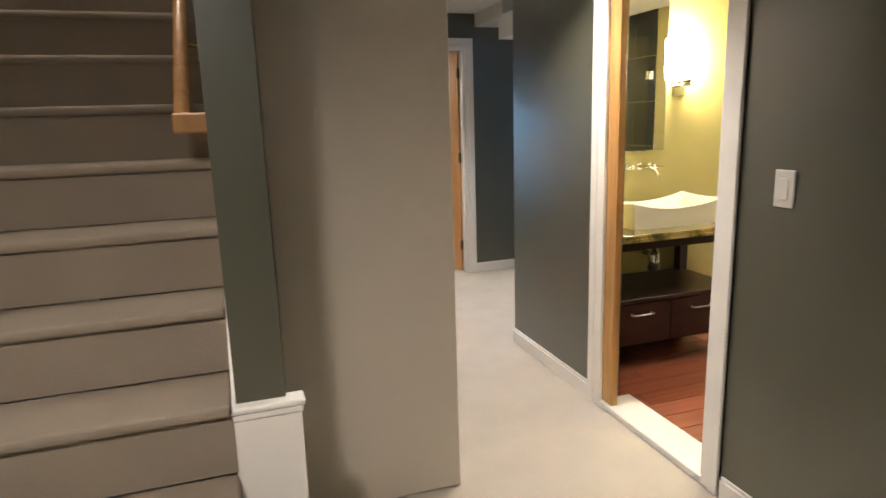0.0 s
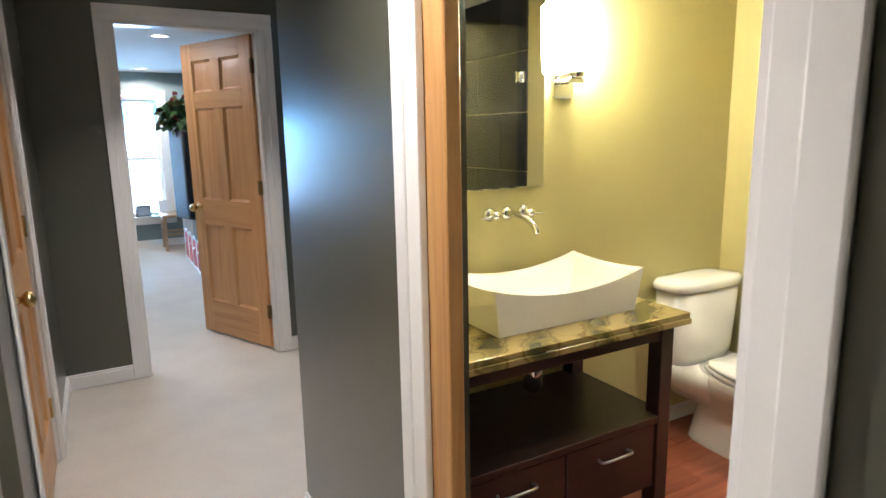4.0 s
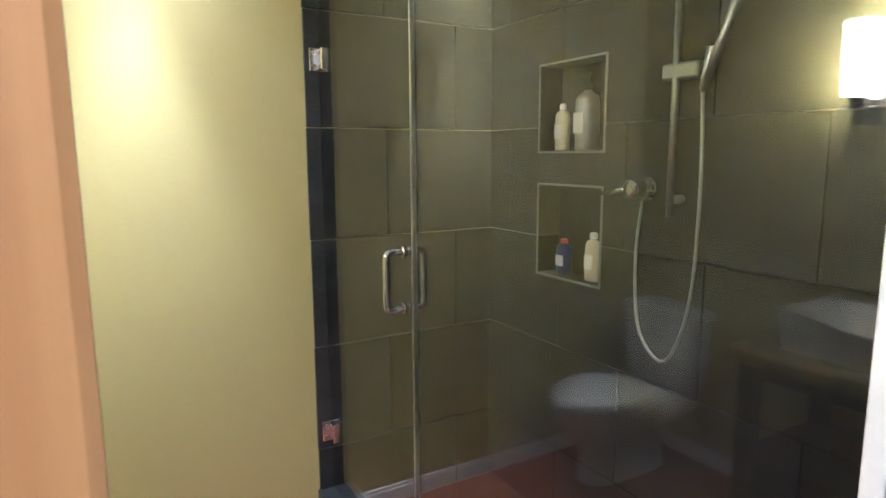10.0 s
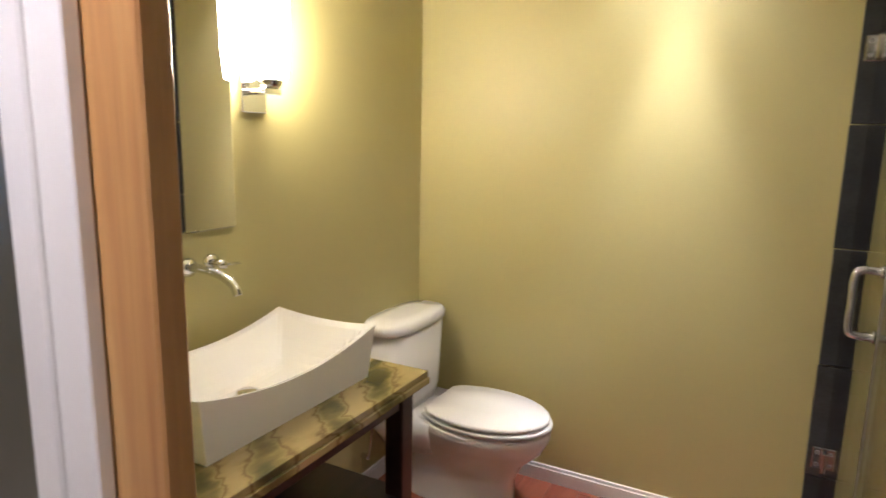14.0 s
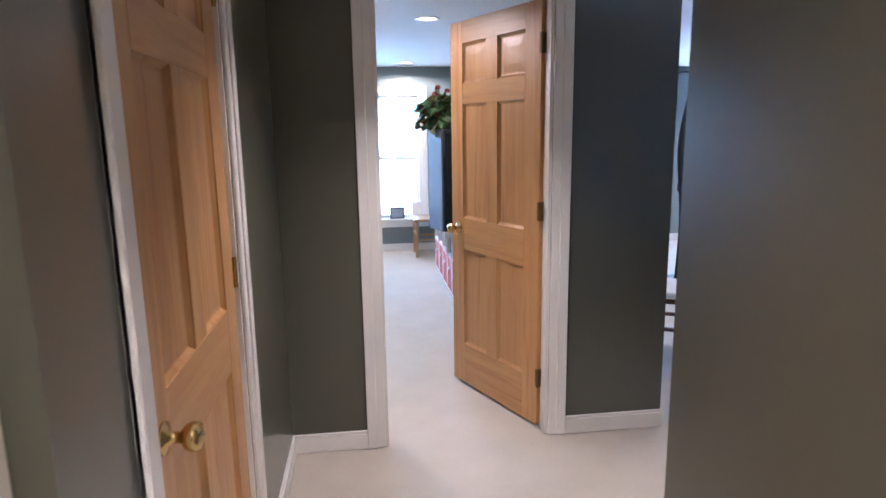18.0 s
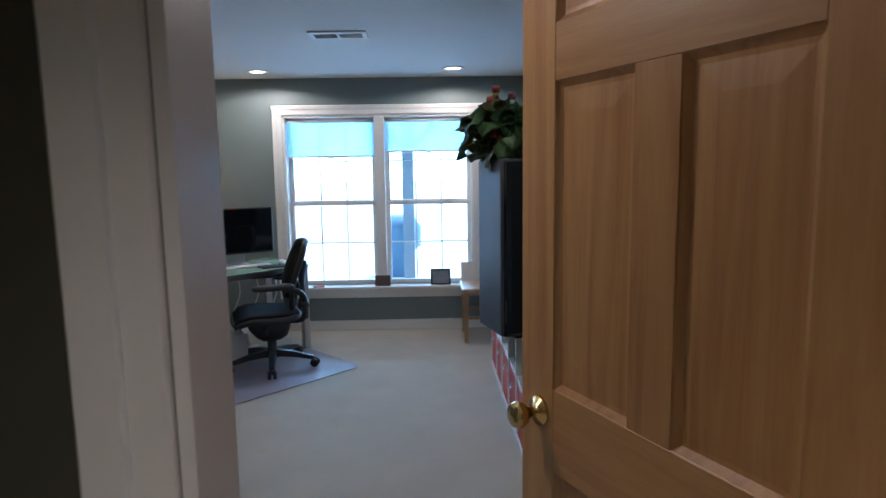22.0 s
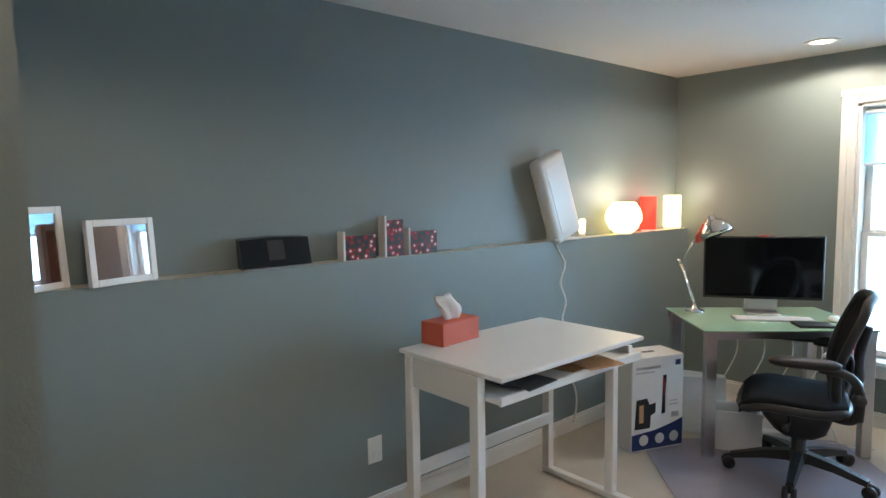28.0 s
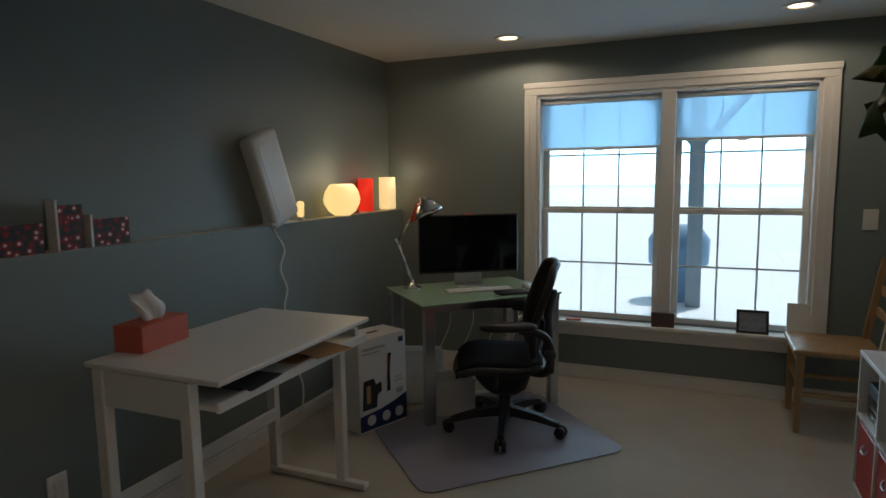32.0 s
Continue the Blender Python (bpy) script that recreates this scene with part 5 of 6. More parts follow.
dl = thing("desk_lamp", pose(-0.60, 10.15, GZ), "silver jointed desk lamp with a dome shade", "desk lamp")
part("base", turned([(0.055, 0), (0.055, 0.012), (0.02, 0.025), (0.012, 0.05)], 24), CHROME, dl, "", True)
part("lower_arm", merge(cyl((0, 0.008, 0.04), (-0.10, 0.008, 0.30), 0.005), cyl((0, -0.008, 0.04), (-0.10, -0.008, 0.30), 0.005)), CHROME, dl, "", True)
part("upper_arm", merge(cyl((-0.10, 0.006, 0.30), (0.02, 0.006, 0.47), 0.005), cyl((-0.10, -0.006, 0.30), (0.02, -0.006, 0.47), 0.005)), CHROME, dl, "", True)
part("joint", cyl((-0.10, -0.018, 0.30), (-0.10, 0.018, 0.30), 0.012), CHROME, dl, "", True)
part("shade", turned([(0.09, 0.0), (0.092, 0.012), (0.088, 0.035), (0.072, 0.066), (0.045, 0.088), (0.026, 0.096), (0.024, 0.118), (0.005, 0.122)], 32, m=pose(0.12, 0.02, 0.47, 0, -24, 0)), CHROME, dl, "polished dome shade", True)
part("switch_knob", merge(cyl((0.015, 0, 0.46), (0.05, 0.0, 0.53), 0.018), box(0.0, -0.02, 0.42, 0.03, 0.02, 0.47, 0.004)), CORAL, dl, "orange joint")
# bag, cables and a small shelf under the glass desk
bag = thing("paper_bag", pose(-0.52, 10.12, 0.0, 0, 0, 30), "white paper bag under the glass desk", "bag")
part("bag", loft([[(-0.11, -0.06, 0), (0.11, -0.06, 0), (0.11, 0.06, 0), (-0.11, 0.06, 0)], [(-0.12, -0.065, 0.2), (0.12, -0.06, 0.2), (0.11, 0.065, 0.2), (-0.115, 0.06, 0.2)], [(-0.115, -0.05, 0.33), (0.115, -0.055, 0.34), (0.115, 0.05, 0.33), (-0.11, 0.045, 0.345)]]), PAPER, bag)
cb = thing("desk_cables", Matrix(), "tangle of white cables under the glass desk", "cable")
for k in range(5):
    x, y = -0.5 + 0.14 * k, 10.45 + 0.05 * k
    part("cable", tube([(x, y, 0.66), (x + 0.05, y - 0.05, 0.45), (x - 0.03, y - 0.1, 0.2), (x + 0.04, y - 0.2, 0.012), (x + 0.2, y - 0.15, 0.01)], 0.004), WHITE, cb, "", True)
crate = thing("white_box", pose(-0.28, 10.02, 0, 0, 0, 28), "small white storage box under the glass desk", "box")
part("body", merge(merge(box(-0.12, -0.09, 0, 0.12, -0.082, 0.22, 0.002), box(-0.12, 0.082, 0, 0.12, 0.09, 0.22, 0.002)), merge(merge(box(-0.12, -0.082, 0, -0.112, 0.082, 0.22), box(0.112, -0.082, 0, 0.12, 0.082, 0.22)), box(-0.112, -0.082, 0, 0.112, 0.082, 0.008))), PLASTIC, crate)
part("rim", merge(box(-0.126, -0.096, 0.205, 0.126, -0.0905, 0.225, 0.002), box(-0.126, 0.0905, 0.205, 0.126, 0.096, 0.225, 0.002)), PLASTIC, crate)
strip_ = thing("power_strip", pose(-0.25, 10.25, 0, 0, 0, 40), "white power strip on the carpet", "power strip")
part("body", box(-0.15, -0.03, 0, 0.15, 0.03, 0.04, 0.006), PLASTIC, strip_)

# chair mat
MATPL = mat("lavender_plastic_mat", (0.31, 0.28, 0.33), (0.27, 0.25, 0.30), rough=0.45, scale=6, fine=200, bump=0.2)
bm = box(0, 0, 0, 1.12, 0.95, 0.0035, m=pose(-0.04, 9.05, 0, 0, 0, 45))
bmesh.ops.bevel(bm, geom=[e for e in bm.edges if abs(e.verts[0].co.z - e.verts[1].co.z) > 0.003], offset=0.08, segments=8, profile=0.5, affect='EDGES')
tagged(part("chair_mat", bm, MATPL), "lavender-grey plastic chair mat on the carpet", "floor mat")

# ---- office chair ----
oc = thing("office_chair", pose(0.083, 9.89, 0.005, 0, 0, 200), "black mesh office chair on five casters", "office chair")
part("hub", turned([(0.05, 0.07), (0.055, 0.12), (0.034, 0.135), (0.034, 0.19), (0.024, 0.2), (0.024, 0.27)], 20), BLACK, oc, "", True)
for k in range(5):
    a_ = radians(72 * k + 11)
    c, s = math.cos(a_), math.sin(a_)
    leg = part("base_leg", loft([[(c * r - s * w, s * r + c * w, z + h) for w, h in ((-ww, 0), (ww, 0), (ww * 0.7, hh), (-ww * 0.7, hh))] for r, z, ww, hh in ((0.03, 0.08, 0.032, 0.05), (0.17, 0.075, 0.026, 0.038), (0.31, 0.055, 0.02, 0.025))]), BLACK, oc)
    bm = None
    for o in (-0.018, 0.018):
        p0 = Vector((c * 0.32 - s * o, s * 0.32 + c * o, 0.03))
        bm = cyl(p0 - Vector((-s, c, 0)) * 0.011, p0 + Vector((-s, c, 0)) * 0.011, 0.03, n=18, bm=bm)
    cyl((c * 0.31, s * 0.31, 0.03), (c * 0.31, s * 0.31, 0.07), 0.01, bm=bm)
    part("caster", bm, BLACK, leg, "", True)
part("mechanism", loft([oval(0.0, 0, 0.075, 0.06, 0.205, square=3), oval(0.0, 0, 0.115, 0.085, 0.235, square=3.5), oval(0.015, 0, 0.15, 0.11, 0.30, square=4), oval(0.02, 0, 0.165, 0.12, 0.355, square=4), oval(0.02, 0, 0.15, 0.11, 0.375, square=4)]), BLACK, oc, "bulky dark tilt mechanism", True)
for s in (-1, 1):
    part("tilt_lever", tube([(0.05, s * 0.09, 0.325), (0.05, s * 0.19, 0.322), (0.06, s * 0.23, 0.315)], 0.008), DARKGREY, oc, "", True)
    part("lever_tip", turned([(0.009, -0.02), (0.014, -0.012), (0.014, 0.015), (0.006, 0.022)], 12, m=Matrix.Translation((0.062, s * 0.235, 0.314))), BLACK, oc, "", True)
part("seat_frame", tube([(-0.17, -0.20, 0.405), (-0.05, -0.245, 0.395), (0.14, -0.245, 0.40), (0.235, -0.215, 0.375), (0.262, -0.1, 0.36), (0.266, 0.0, 0.357), (0.262, 0.1, 0.36), (0.235, 0.215, 0.375), (0.14, 0.245, 0.40), (-0.05, 0.245, 0.395), (-0.17, 0.20, 0.405), (-0.19, 0.0, 0.405), (-0.17, -0.20, 0.405)], 0.02), BLACK, oc, "", True)
part("seat", loft([[(xx, y * w, zz + 0.012 * (abs(y) / 0.25) ** 2) for y in (-0.25, -0.18, -0.09, 0, 0.09, 0.18, 0.25)] + [(xx, y * w, zz - 0.03) for y in (0.25, 0.18, 0.09, 0, -0.09, -0.18, -0.25)] for xx, zz, w in ((-0.185, 0.425, 0.8), (-0.10, 0.415, 0.95), (0.04, 0.42, 0.98), (0.15, 0.425, 0.97), (0.22, 0.41, 0.93), (0.265, 0.372, 0.82))]), MESHCLOTH, oc, "black mesh seat", True)
BACK = ((-0.165, 0.46, 0.78), (-0.16, 0.53, 0.93), (-0.165, 0.61, 1.0), (-0.19, 0.70, 1.05), (-0.225, 0.79, 1.03), (-0.255, 0.865, 0.92), (-0.27, 0.905, 0.72))
part("backrest", loft([[(x + 0.035 * (abs(y) / 0.22) ** 2, y * w, z) for y in (-0.21, -0.15, -0.07, 0, 0.07, 0.15, 0.21)] + [(x - 0.016 + 0.03 * (abs(y) / 0.22) ** 2, y * w, z) for y in (0.21, 0.15, 0.07, 0, -0.07, -0.15, -0.21)] for x, z, w in BACK]), MESHCLOTH, oc, "black mesh backrest", True)
edge = [(x + 0.028, -0.215 * w, z) for x, z, w in BACK] + [(-0.268, -0.08, 0.925), (-0.272, 0.0, 0.93), (-0.268, 0.08, 0.925)] + [(x + 0.028, 0.215 * w, z) for x, z, w in reversed(BACK)]
part("back_frame", tube(edge + [(-0.14, 0.0, 0.445), edge[0]], 0.021, 10), BLACK, oc, "", True)
part("lumbar_pad", box(-0.205, -0.13, 0.54, -0.185, 0.13, 0.64, 0.008, seg=2), BLACK, oc, "", True)
part("back_strut", tube([(-0.08, 0, 0.34), (-0.20, 0, 0.38), (-0.235, 0, 0.50), (-0.235, 0, 0.64), (-0.262, 0, 0.78)], 0.024), DARKGREY, oc, "", True)
for s in (-1, 1):
    part("arm_link", tube([(-0.10, s * 0.12, 0.36), (-0.19, s * 0.22, 0.38), (-0.215, s * 0.262, 0.44)], 0.02), BLACK, oc, "", True)
    part("arm_post", tube([(-0.215, s * 0.262, 0.40), (-0.215, s * 0.272, 0.53), (-0.17, s * 0.28, 0.60), (-0.06, s * 0.285, 0.625)], 0.021, 10), BLACK, oc, "", True)
    part("arm_clamp", cyl((-0.215, s * 0.25, 0.50), (-0.215, s * 0.295, 0.50), 0.027, n=18), DARKGREY, oc, "grey height knob", True)
    part("arm_pad", loft([oval(0.0, s * 0.285, 0.125, 0.036, 0.622, square=3), oval(0.0, s * 0.285, 0.145, 0.05, 0.634, square=3), oval(0.0, s * 0.285, 0.145, 0.05, 0.65, square=3), oval(0.0, s * 0.285, 0.115, 0.032, 0.662, square=3)]), BLACK, oc, "soft black arm pad", True)

# ---- things on the window sill ----
pic = thing("framed_photo", pose(1.365, 10.862, 0.412, -12, 0, 0), "small black photo frame leaning on the window sill", "picture frame")
for a in ((-0.09, 0, 0, -0.075, 0.012, 0.145), (0.075, 0, 0, 0.09, 0.012, 0.145), (-0.075, 0, 0, 0.075, 0.012, 0.015), (-0.075, 0, 0.13, 0.075, 0.012, 0.145)):
    part("frame_bar", box(*a, 0.002), BLACK, pic)
part("photo", box(-0.075, 0.004, 0.015, 0.075, 0.008, 0.13), mat("grey_blue_photo", (0.35, 0.40, 0.46), (0.12, 0.14, 0.17), rough=0.2, scale=14, stretch=(0.4, 1, 2)), pic)
tagged(part("card_block", box(-0.07, -0.015, 0, 0.07, 0.015, 0.095, 0.003, m=pose(0.845, 10.862, 0.412)), mat("brown_photo_block", (0.16, 0.10, 0.09), (0.08, 0.06, 0.06), rough=0.3, scale=20)), "small brown photo block on the window sill", "photo block")
tagged(part("white_card", box(-0.07, -0.004, 0, 0.07, 0.004, 0.20, 0.001, m=pose(1.62, 10.875, 0.412, -8)), PAPER), "blank white card standing on the window sill", "card")
cup = thing("pencil_cup", pose(0.03, 10.865, 0.412), "red cup with pencils on the window sill", "cup")
part("cup", turned([(0.032, 0), (0.035, 0.003), (0.037, 0.075), (0.034, 0.076), (0.031, 0.005)], 20), RED, cup, "", True)
for k in range(3):
    part("pencil", cyl((0.012 * math.cos(2 * k), 0.012 * math.sin(2 * k), 0.01), (0.03 * math.cos(2 * k), 0.02 * math.sin(2 * k), 0.13), 0.004, n=6), RED, cup)
tagged(part("red_tag", box(-0.05, -0.02, 0, 0.05, 0.02, 0.012, 0.004, m=pose(0.27, 10.86, 0.412, 0, 0, 12)), CORAL), "flat coral object on the window sill", "ornament")


def wooden_chair(name, m, material, label, cushion=None, seat_h=0.45):
    root = thing(name, m, label, "chair")
    for x, y in ((-0.19, -0.19), (-0.19, 0.17), (0.17, -0.19), (0.17, 0.17)):
        back = x > 0
        bm = loft([[(x + a + (0.045 * t if back else 0), y + b, z) for a, b in ((0, 0), (w, 0), (w, w), (0, w))] for z, w, t in ((0, 0.03, 0.6), (seat_h - 0.02, 0.038, 0))] + ([[(x + a + 0.07, y + b, 0.92) for a, b in ((0, 0), (0.03, 0), (0.03, 0.03), (0, 0.03))]] if back else []))
        part("leg", bm, material, root)
    part("seat", box(-0.21, -0.21, seat_h - 0.02, 0.21, 0.22, seat_h + 0.012, 0.01, seg=2), material, root)
    for y in (-0.175, 0.185):
        part("stretcher", box(-0.17, y - 0.012, 0.2, 0.19, y + 0.012, 0.225, 0.004), material, root)
    for x in (-0.175, 0.19):
        part("apron", box(x - 0.01, -0.16, seat_h - 0.075, x + 0.012, 0.17, seat_h - 0.02, 0.003), material, root)
        part("stretcher", box(x - 0.01, -0.16, 0.26, x + 0.012, 0.17, 0.282, 0.004), material, root)
    for z in (0.62, 0.74, 0.86):
        part("back_slat", box(0.205 + (z - 0.45) * 0.14, -0.16, z - 0.025, 0.22 + (z - 0.45) * 0.14, 0.17, z + 0.03, 0.004), material, root)
    if cushion:
        part("cushion", box(-0.215, -0.215, seat_h + 0.013, 0.20, 0.225, seat_h + 0.055, 0.02, seg=3), cushion, root, "cream seat cushion", True)
    return root


wooden_chair("wooden_chair", pose(1.74, 10.58, 0, 0, 0, 0), OAK, "light wooden chair beside the office window")

room(0, 0)
# ---- television on a white shelf with red bins ----
SH0, SH1 = 8.12, 9.74
SHX = 1.76
shelf = thing("storage_shelf", Matrix.Translation((SHX, SH0, 0)), "low white shelf unit with red bins", "shelf")
L, D_, H_ = SH1 - SH0, 0.42, 0.63
part("top", box(0, 0, H_ - 0.02, D_, L, H_, 0.002), WHITE, shelf)
part("bottom", box(0, 0, 0, D_, L, 0.03, 0.002), WHITE, shelf)
part("back", box(D_ - 0.008, 0.02, 0.03, D_, L - 0.02, H_ - 0.02), WHITE, shelf)
nb = 5
for k in range(nb + 1):
    y = k * (L - 0.018) / nb
    part("upright", box(0.001, y, 0.03, D_ - 0.008, y + 0.018, H_ - 0.02, 0.001), WHITE, shelf)
part("middle_shelf", box(0.004, 0.018, 0.34, D_ - 0.01, L - 0.018, 0.355), WHITE, shelf)
for k in range(nb):
    y = SH0 + k * (L - 0.018) / nb + 0.026
    w = (L - 0.018) / nb - 0.036
    b_ = thing("storage_bin", Matrix.Translation((SHX + 0.008, y, 0.031)), "red fabric storage bin in the white shelf", "bin", "red bins in the shelf")
    part("body", merge(merge(box(0, 0, 0, 0.01, w, 0.29, 0.003), box(0.35, 0, 0, 0.36, w, 0.29, 0.003)), merge(merge(box(0.01, 0, 0, 0.35, 0.01, 0.29), box(0.01, w - 0.01, 0, 0.35, w, 0.29)), box(0.01, 0.01, 0, 0.35, w - 0.01, 0.01))), RED, b_)
    part("pull_ring", tube([(-0.001, w / 2 - 0.03, 0.22), (-0.012, w / 2 - 0.02, 0.20), (-0.012, w / 2 + 0.02, 0.20), (-0.001, w / 2 + 0.03, 0.22)], 0.004), STEEL, b_, "", True)
    box_ = thing("media_box", Matrix.Translation((SHX + 0.03, y + 0.01, 0.356)), "dark media box on the shelf's upper board", "box", "dark boxes in the shelf")
    part("case", box(0, 0, 0, 0.28, w - 0.03, 0.12 + 0.03 * (k % 3), 0.004), DARKGREY, box_)
    part("front_panel", box(-0.002, 0.01, 0.015, 0.0, w - 0.04, 0.10), SCREEN, box_, "glossy front panel")
    part("slot", box(-0.003, 0.03, 0.05, -0.002, w - 0.09, 0.062), STEEL, box_)
# the television's grey housing, seen with its black rear cover towards the door
tv = thing("television", pose(1.65, 8.13, 0.63, 0, 0, 15.5), "large tube television with grey sides and black rear", "television")
part("housing", box(0.0, 0.0, 0.02, 0.58, 0.31, 0.86, 0.014, seg=3), DARKGREY, tv, "dark grey side housing")
part("rear_cover", loft([[(0.012, -0.001, 0.03), (0.57, -0.001, 0.03), (0.57, -0.001, 0.74), (0.47, -0.001, 0.85), (0.012, -0.001, 0.85)], [(0.012, -0.03, 0.03), (0.565, -0.03, 0.03), (0.565, -0.03, 0.72), (0.45, -0.03, 0.845), (0.012, -0.03, 0.845)], [(0.03, -0.045, 0.05), (0.54, -0.045, 0.05), (0.54, -0.045, 0.70), (0.44, -0.045, 0.82), (0.03, -0.045, 0.82)]]), SCREEN, tv, "black glossy cover")
part("screen_face", box(0.03, 0.3105, 0.08, 0.55, 0.318, 0.82, 0.003), SCREEN, tv, "dark picture tube face")
part("foot", box(0.08, 0.03, 0.0, 0.52, 0.28, 0.02, 0.003), BLACK, tv)
cable = thing("television_cable", Matrix(), "black cable hanging over the shelf's end", "cable")
part("cable", tube([(1.80, 8.13, 0.68), (1.80, 8.105, 0.64), (1.845, 8.10, 0.5), (1.87, 8.10, 0.3), (1.90, 8.10, 0.1), (1.93, 8.08, 0.006)], 0.004), BLACK, cable, "", True)
tablet = thing("photo_screen", pose(1.93, 9.50, 0.63, 0, 0, 70), "small lit digital photo frame on the white shelf", "screen")
part("bezel", box(-0.11, -0.008, 0.0, 0.11, 0.008, 0.16, 0.003, m=Matrix.Rotation(radians(-12), 4, "X")), BLACK, tablet)
part("picture", box(-0.10, 0.0085, 0.012, 0.10, 0.009, 0.15, m=Matrix.Rotation(radians(-12), 4, "X")), mat("lit_blue_picture", (0.3, 0.5, 0.7), (0.6, 0.25, 0.15), rough=0.1, scale=22, emit=(0.35, 0.55, 0.75), power=0.35), tablet, "glowing blue picture")
part("picture_front", box(-0.10, -0.009, 0.012, 0.10, -0.0085, 0.15, m=Matrix.Rotation(radians(-12), 4, "X")), SCREEN, tablet)


def plant(m, label, n, spread, leaf, category="plant"):
    root = thing("potted_plant", m, label, category)
    part("pot", turned([(0.06, 0), (0.09, 0.01), (0.12, 0.10), (0.125, 0.11), (0.115, 0.11), (0.11, 0.08)], 20), DARKGREY, root, "", True)
    rnd = random.Random(7)
    stems = None
    for k in range(n):
        a_, e = rnd.uniform(0, 2 * math.pi), rnd.uniform(-0.35, 1.45)
        r = spread * rnd.uniform(0.35, 1.0)
        tip = Vector((r * math.cos(a_) * math.cos(e * 0.8), r * math.sin(a_) * math.cos(e * 0.8), 0.11 + r * 0.78 * math.sin(e)))
        base = Vector((0.04 * math.cos(a_), 0.04 * math.sin(a_), 0.09))
        stems = tube([base, base.lerp(tip, 0.5) + Vector((0, 0, 0.04)), tip], 0.003, 5, bm=stems)
        bm = bmesh.new()
        s = leaf * rnd.uniform(0.75, 1.3)
        ph, steps = rnd.uniform(0, 6), 14
        rings = [[bm.verts.new((0, 0, 0))]]
        for q in (0.5, 1.0):
            ring = []
            for i in range(steps):
                t = 2 * math.pi * i / steps
                rr = s * 0.5 * q * (1 + 0.22 * math.cos(5 * t) + 0.10 * math.sin(3 * t + ph))
                ring.append(bm.verts.new((s * 0.3 + rr * 1.15 * math.cos(t), rr * math.sin(t), s * q * (0.16 * math.sin(3 * t + ph) - 0.14 * q + 0.07 * math.cos(5 * t)))))
            rings.append(ring)
        rings[0][0].co.x = s * 0.3
        for i in range(steps):
            bm.faces.new((rings[0][0], rings[1][i], rings[1][(i + 1) % steps]))
            bm.faces.new((rings[1][i], rings[2][i], rings[2][(i + 1) % steps], rings[1][(i + 1) % steps]))
        bm.transform(Matrix.Translation(tip) @ Euler((rnd.uniform(-0.7, 0.7), rnd.uniform(-0.2, 1.1), a_)).to_matrix().to_4x4())
        bmesh.ops.solidify(bm, geom=bm.faces[:], thickness=0.0015)
        part("leaf", bm, LEAF if k % 4 else DRYLEAF, root, "" if k % 4 else "yellowing leaf", True)
        if k % 11 == 4:
            up = tip + Vector((0.0, 0.0, 0.05))
            bm = None
            for i in range(7):
                w = 2 * math.pi * i / 7
                bm = turned([(0.002, -0.012), (0.012, 0.0), (0.004, 0.016)], 6, bm=bm, m=Matrix.Translation(up + Vector((0.014 * math.cos(w), 0.014 * math.sin(w), 0.008 * math.sin(2 * w)))))
            part("blossom", bm, BLOOM, root, "dull red flower cluster", True)
    part("stems", stems, LEAF, root)
    return root


DRYLEAF = mat("yellowing_leaf", (0.22, 0.17, 0.05), (0.12, 0.13, 0.035), rough=0.5, scale=30, vary=0.3)
BLOOM = mat("dull_red_petals", (0.30, 0.06, 0.045), (0.18, 0.035, 0.03), rough=0.6, scale=40)
plant(Matrix.Translation((1.77, 8.36, 1.49)), "bushy dark green plant with large crumpled leaves and red flowers", 95, 0.275, 0.12)
sling = thing("plant_sling", Matrix(), "white knotted cord sling hanging from the ceiling", "plant hanger")
part("cord", tube([(1.86, 8.50, 2.244), (1.862, 8.50, 2.1), (1.86, 8.49, 1.90)], 0.008), PAPER, sling, "", True)
part("knot", turned([(0.004, -0.02), (0.014, -0.008), (0.014, 0.008), (0.005, 0.02)], 10, m=Matrix.Translation((1.86, 8.49, 1.895))), PAPER, sling, "", True)
for q in ((1.73, 8.36), (1.83, 8.26), (1.94, 8.37)):
    part("cord", tube([(1.86, 8.49, 1.89), ((1.86 + q[0]) / 2, (8.49 + q[1]) / 2, 1.76), (q[0], q[1], 1.60)], 0.005), PAPER, sling, "", True)
part("ceiling_hook", turned([(0.02, 0), (0.018, -0.01), (0.005, -0.03)], 14, m=Matrix.Translation((1.86, 8.50, 2.244))), BRASS, sling, "brass hook", True)

# ---- family room ----
room(0.06, OY)
sd = thing("window_2", Matrix(), "white sliding patio door with two glass leaves", "patio door", kind="structure")
for a in ((5.25, 0.06, 5.33, 2.08), (6.92, 0.06, 7.0, 2.08), (5.33, 2.0, 6.92, 2.08), (5.33, 0.06, 6.92, 0.14), (6.08, 0.14, 6.17, 2.0)):
    part("frame_bar", box(a[0], 10.95, a[1], a[2], 11.03, a[3], 0.004), TRIM, sd)
for x0, x1 in ((5.33, 6.08), (6.17, 6.92)):
    g = part("pane", box(x0, 10.985, 0.14, x1, 10.992, 2.0), GLASS, sd, "clear glass")
    g.visible_shadow = False
tagged(part("door_2_trim", merge(merge(box(5.17, 10.89, 0, 5.25, 10.91, 2.16, 0.004), box(7.0, 10.89, 0, 7.08, 10.91, 2.16, 0.004)), box(5.25, 10.89, 2.08, 7.0, 10.91, 2.16, 0.004)), TRIM), "white trim round the patio door", "trim", kind="structure")
CURTAIN = mat("sheer_white_curtain", (0.80, 0.82, 0.84), (0.76, 0.78, 0.80), rough=0.9, trans=0.0)
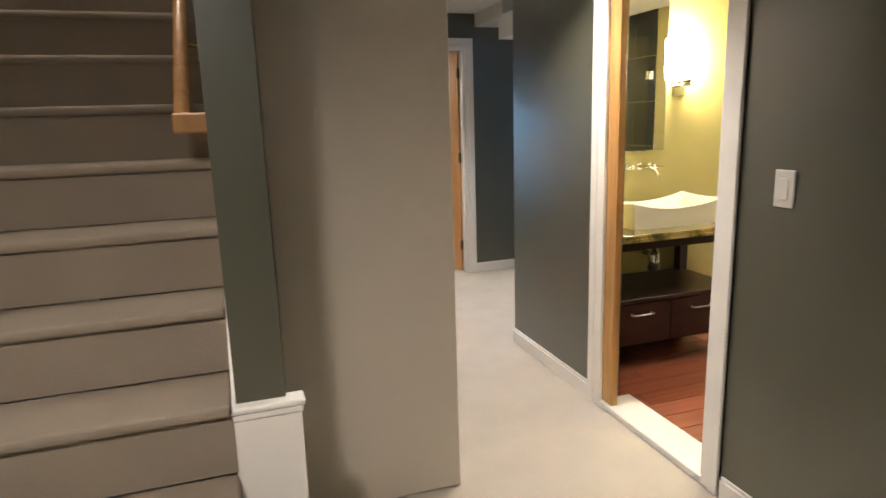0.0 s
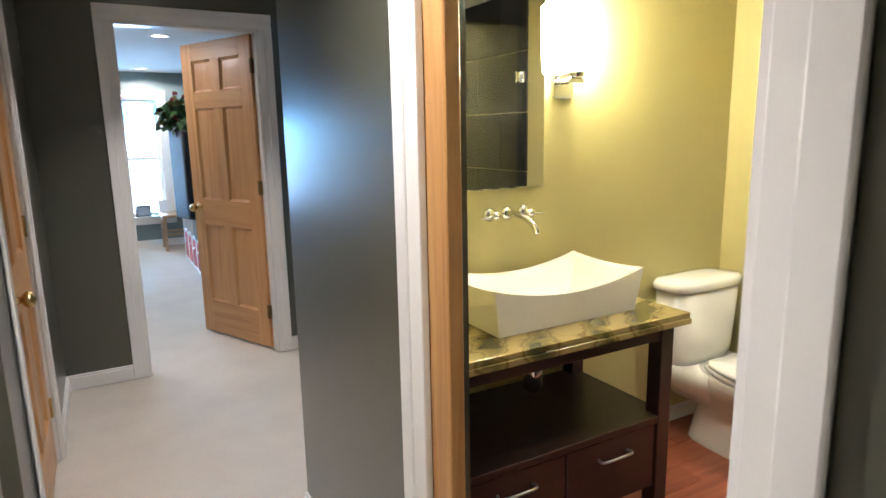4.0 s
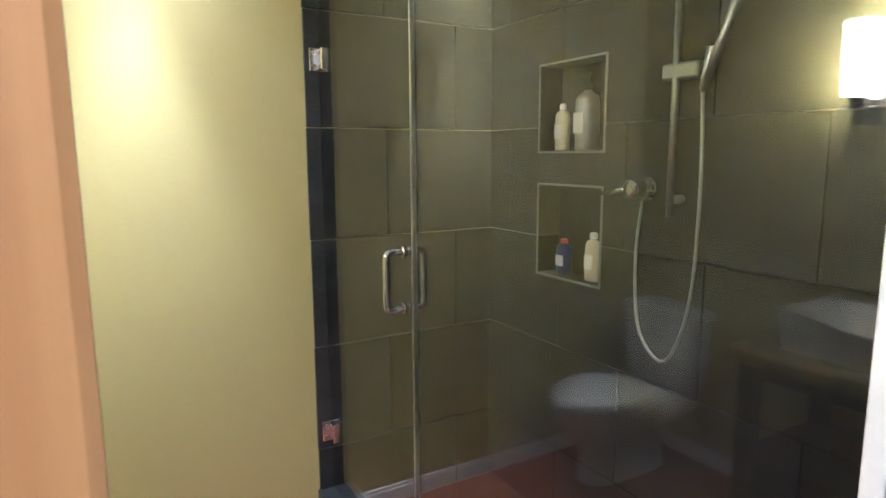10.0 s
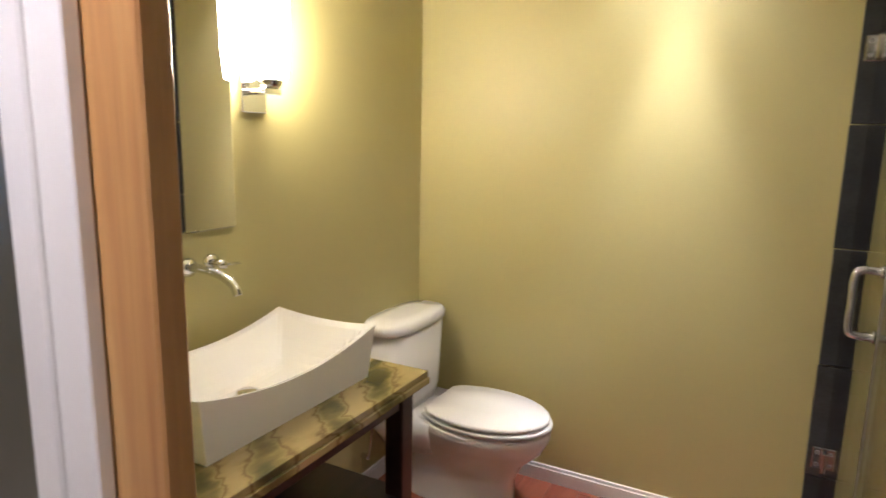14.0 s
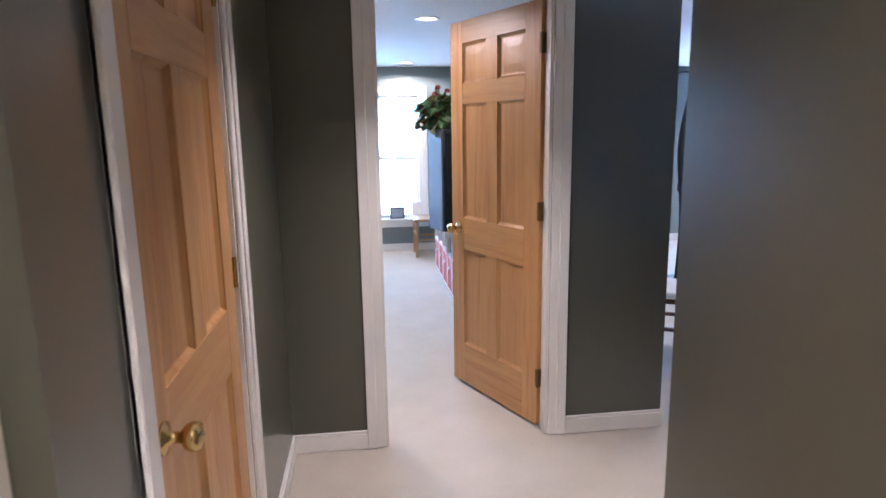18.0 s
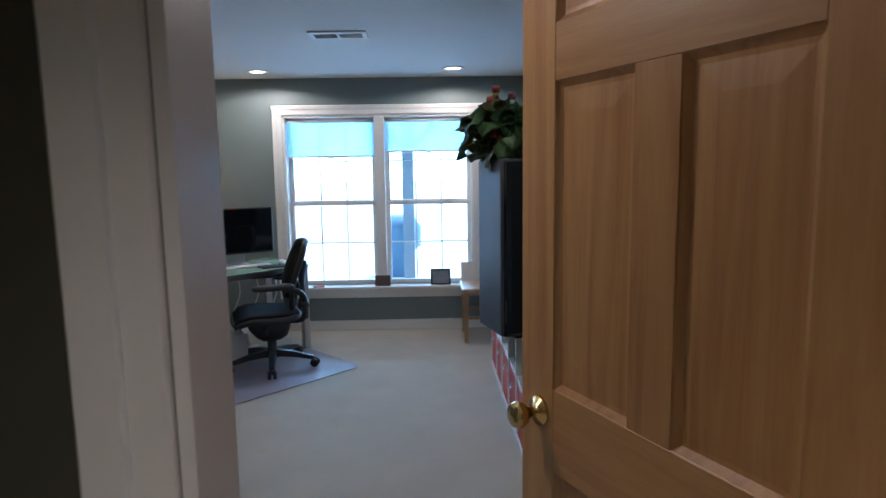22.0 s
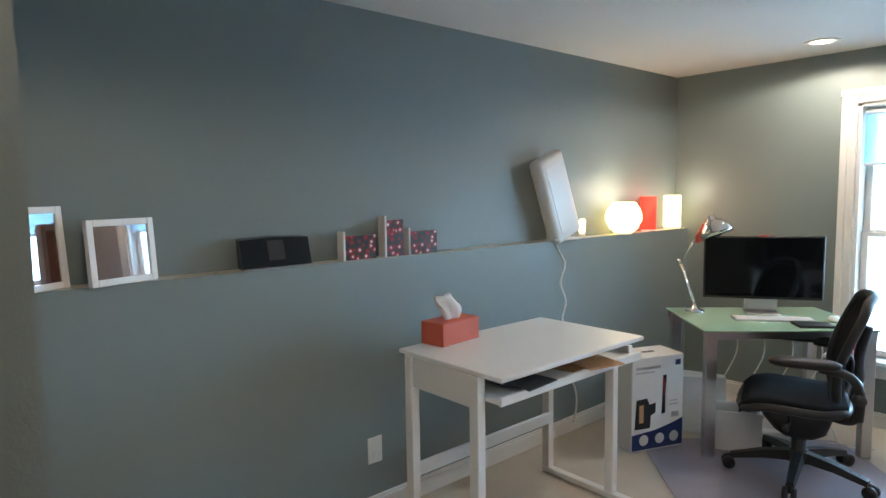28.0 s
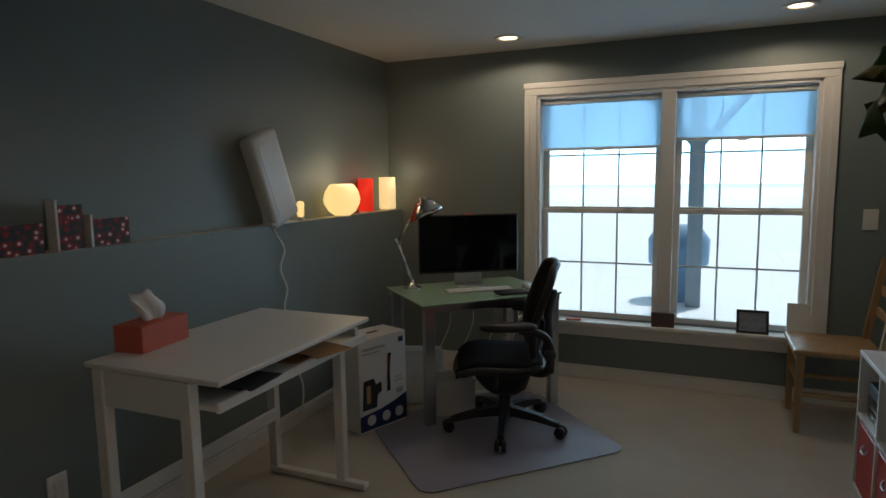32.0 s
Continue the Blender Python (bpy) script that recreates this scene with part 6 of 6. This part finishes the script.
rod = thing("curtain_rod", Matrix(), "dark curtain rod over the patio door", "curtain rod")
part("rod", cyl((4.9, 10.80, 2.17), (7.25, 10.80, 2.17), 0.014), DARKGREY, rod, "", True)
for x in (5.0, 7.15):
    part("bracket", box(x - 0.01, 10.80, 2.16, x + 0.01, 10.909, 2.18), DARKGREY, rod)
for x0, x1, lab in ((6.2, 6.70, "sheer white curtain drawn to the side of the patio door"),):
    front, back = [], []
    for k in range(41):
        x = x0 + (x1 - x0) * k / 40
        front.append((x, 10.80 + 0.045 * math.sin(k * 1.25)))
    bm = bmesh.new()
    cols = []
    for x, y in front:
        cols.append([bm.verts.new((x0 + (x - x0) * (1 + 0.12 * (1 - z / 2.15)), 10.80 + (y - 10.80) * (0.6 + 0.4 * (1 - z / 2.15)), z)) for z in (0.02, 0.5, 1.0, 1.6, 2.15)])
    for a_, b_ in zip(cols, cols[1:]):
        for i in range(4):
            bm.faces.new((a_[i], b_[i], b_[i + 1], a_[i + 1]))
    bmesh.ops.solidify(bm, geom=bm.faces[:], thickness=0.002)
    tagged(part("curtain", bm, CURTAIN, smooth=True), lab, "curtain")
DARKTILE = mat("dark_slate_floor", (0.05, 0.055, 0.065), (0.032, 0.036, 0.044), rough=0.3, scale=4, fine=60, bump=0.2)
slab("family_tile_floor", 4.32, 4.1, -0.003, 8.18, 8.62, 0.006, DARKTILE, "dark slate floor under the hot tub", "floor")
tub = thing("hot_tub", Matrix.Translation((4.69, 6.2, 0.006)), "hot tub with a white acrylic shell and dark skirt", "hot tub")
for k in range(9):
    part("skirt_board", box(-0.02, 0.02 + k * 0.21, 0.03, 0.02, 0.225 + k * 0.21, 0.83, 0.004), DARKWOOD, tub)
for k in range(9):
    part("skirt_board", box(0.02 + k * 0.21, 1.90, 0.03, 0.225 + k * 0.21, 1.93, 0.83, 0.004), DARKWOOD, tub)
part("core", box(0.02, 0.02, 0.0, 1.9, 1.9, 0.80), BLACK, tub)
part("shell_rim", merge(merge(box(-0.05, -0.03, 0.83, 0.22, 1.95, 0.91, 0.025, seg=3), box(1.7, -0.03, 0.83, 1.95, 1.95, 0.91, 0.025, seg=3)), merge(box(0.22, 1.7, 0.83, 1.7, 1.95, 0.91, 0.025, seg=3), box(0.22, -0.03, 0.83, 1.7, 0.22, 0.91, 0.025, seg=3))), PORCELAIN, tub, "white acrylic rim", True)
for y in (1.35, 1.0):
    part("headrest", box(0.05, y, 0.905, 0.17, y + 0.2, 0.935, 0.012, seg=2), DARKGREY, tub, "grey headrest")
wooden_chair("dining_chair", pose(2.985, 6.90, 0, 0, 0, 150), wood("walnut", (0.20, 0.09, 0.04), (0.16, 0.07, 0.03), (0.10, 0.04, 0.02)), "dark wooden chair with a cream cushion in the family room", PAPER, 0.405)
ex = thing("exercise_machine", Matrix.Translation((3.71, 8.3, 0)), "black exercise machine with grips", "exercise machine")
part("mast", tube([(0, 0, 0.05), (0.02, 0, 0.7), (-0.03, 0, 1.3), (0.03, 0, 1.72)], 0.03), BLACK, ex, "", True)
part("base", box(-0.12, -0.08, 0, 0.25, 0.5, 0.06, 0.01), BLACK, ex)
part("grip", tube([(0.0, 0, 0.80), (0.05, -0.05, 0.82), (0.09, -0.09, 0.80), (0.085, -0.1, 0.62), (0.04, -0.06, 0.55)], 0.025), DARKGREY, ex, "", True)
part("console", box(-0.02, -0.06, 0.92, 0.10, 0.06, 1.0, 0.01), BLACK, ex)
for k, (x, y, a_) in enumerate(((5.0, 9.05, 20), (5.75, 10.2, -10), (4.75, 8.75, 5))):
    tagged(part("flat_panel", box(-0.35, -0.12, 0, 0.35, 0.12, 0.015, 0.003, m=pose(x, y, 0, 0, 0, a_)), PAPER), "flat white board lying on the carpet", "board", "boards on the carpet")
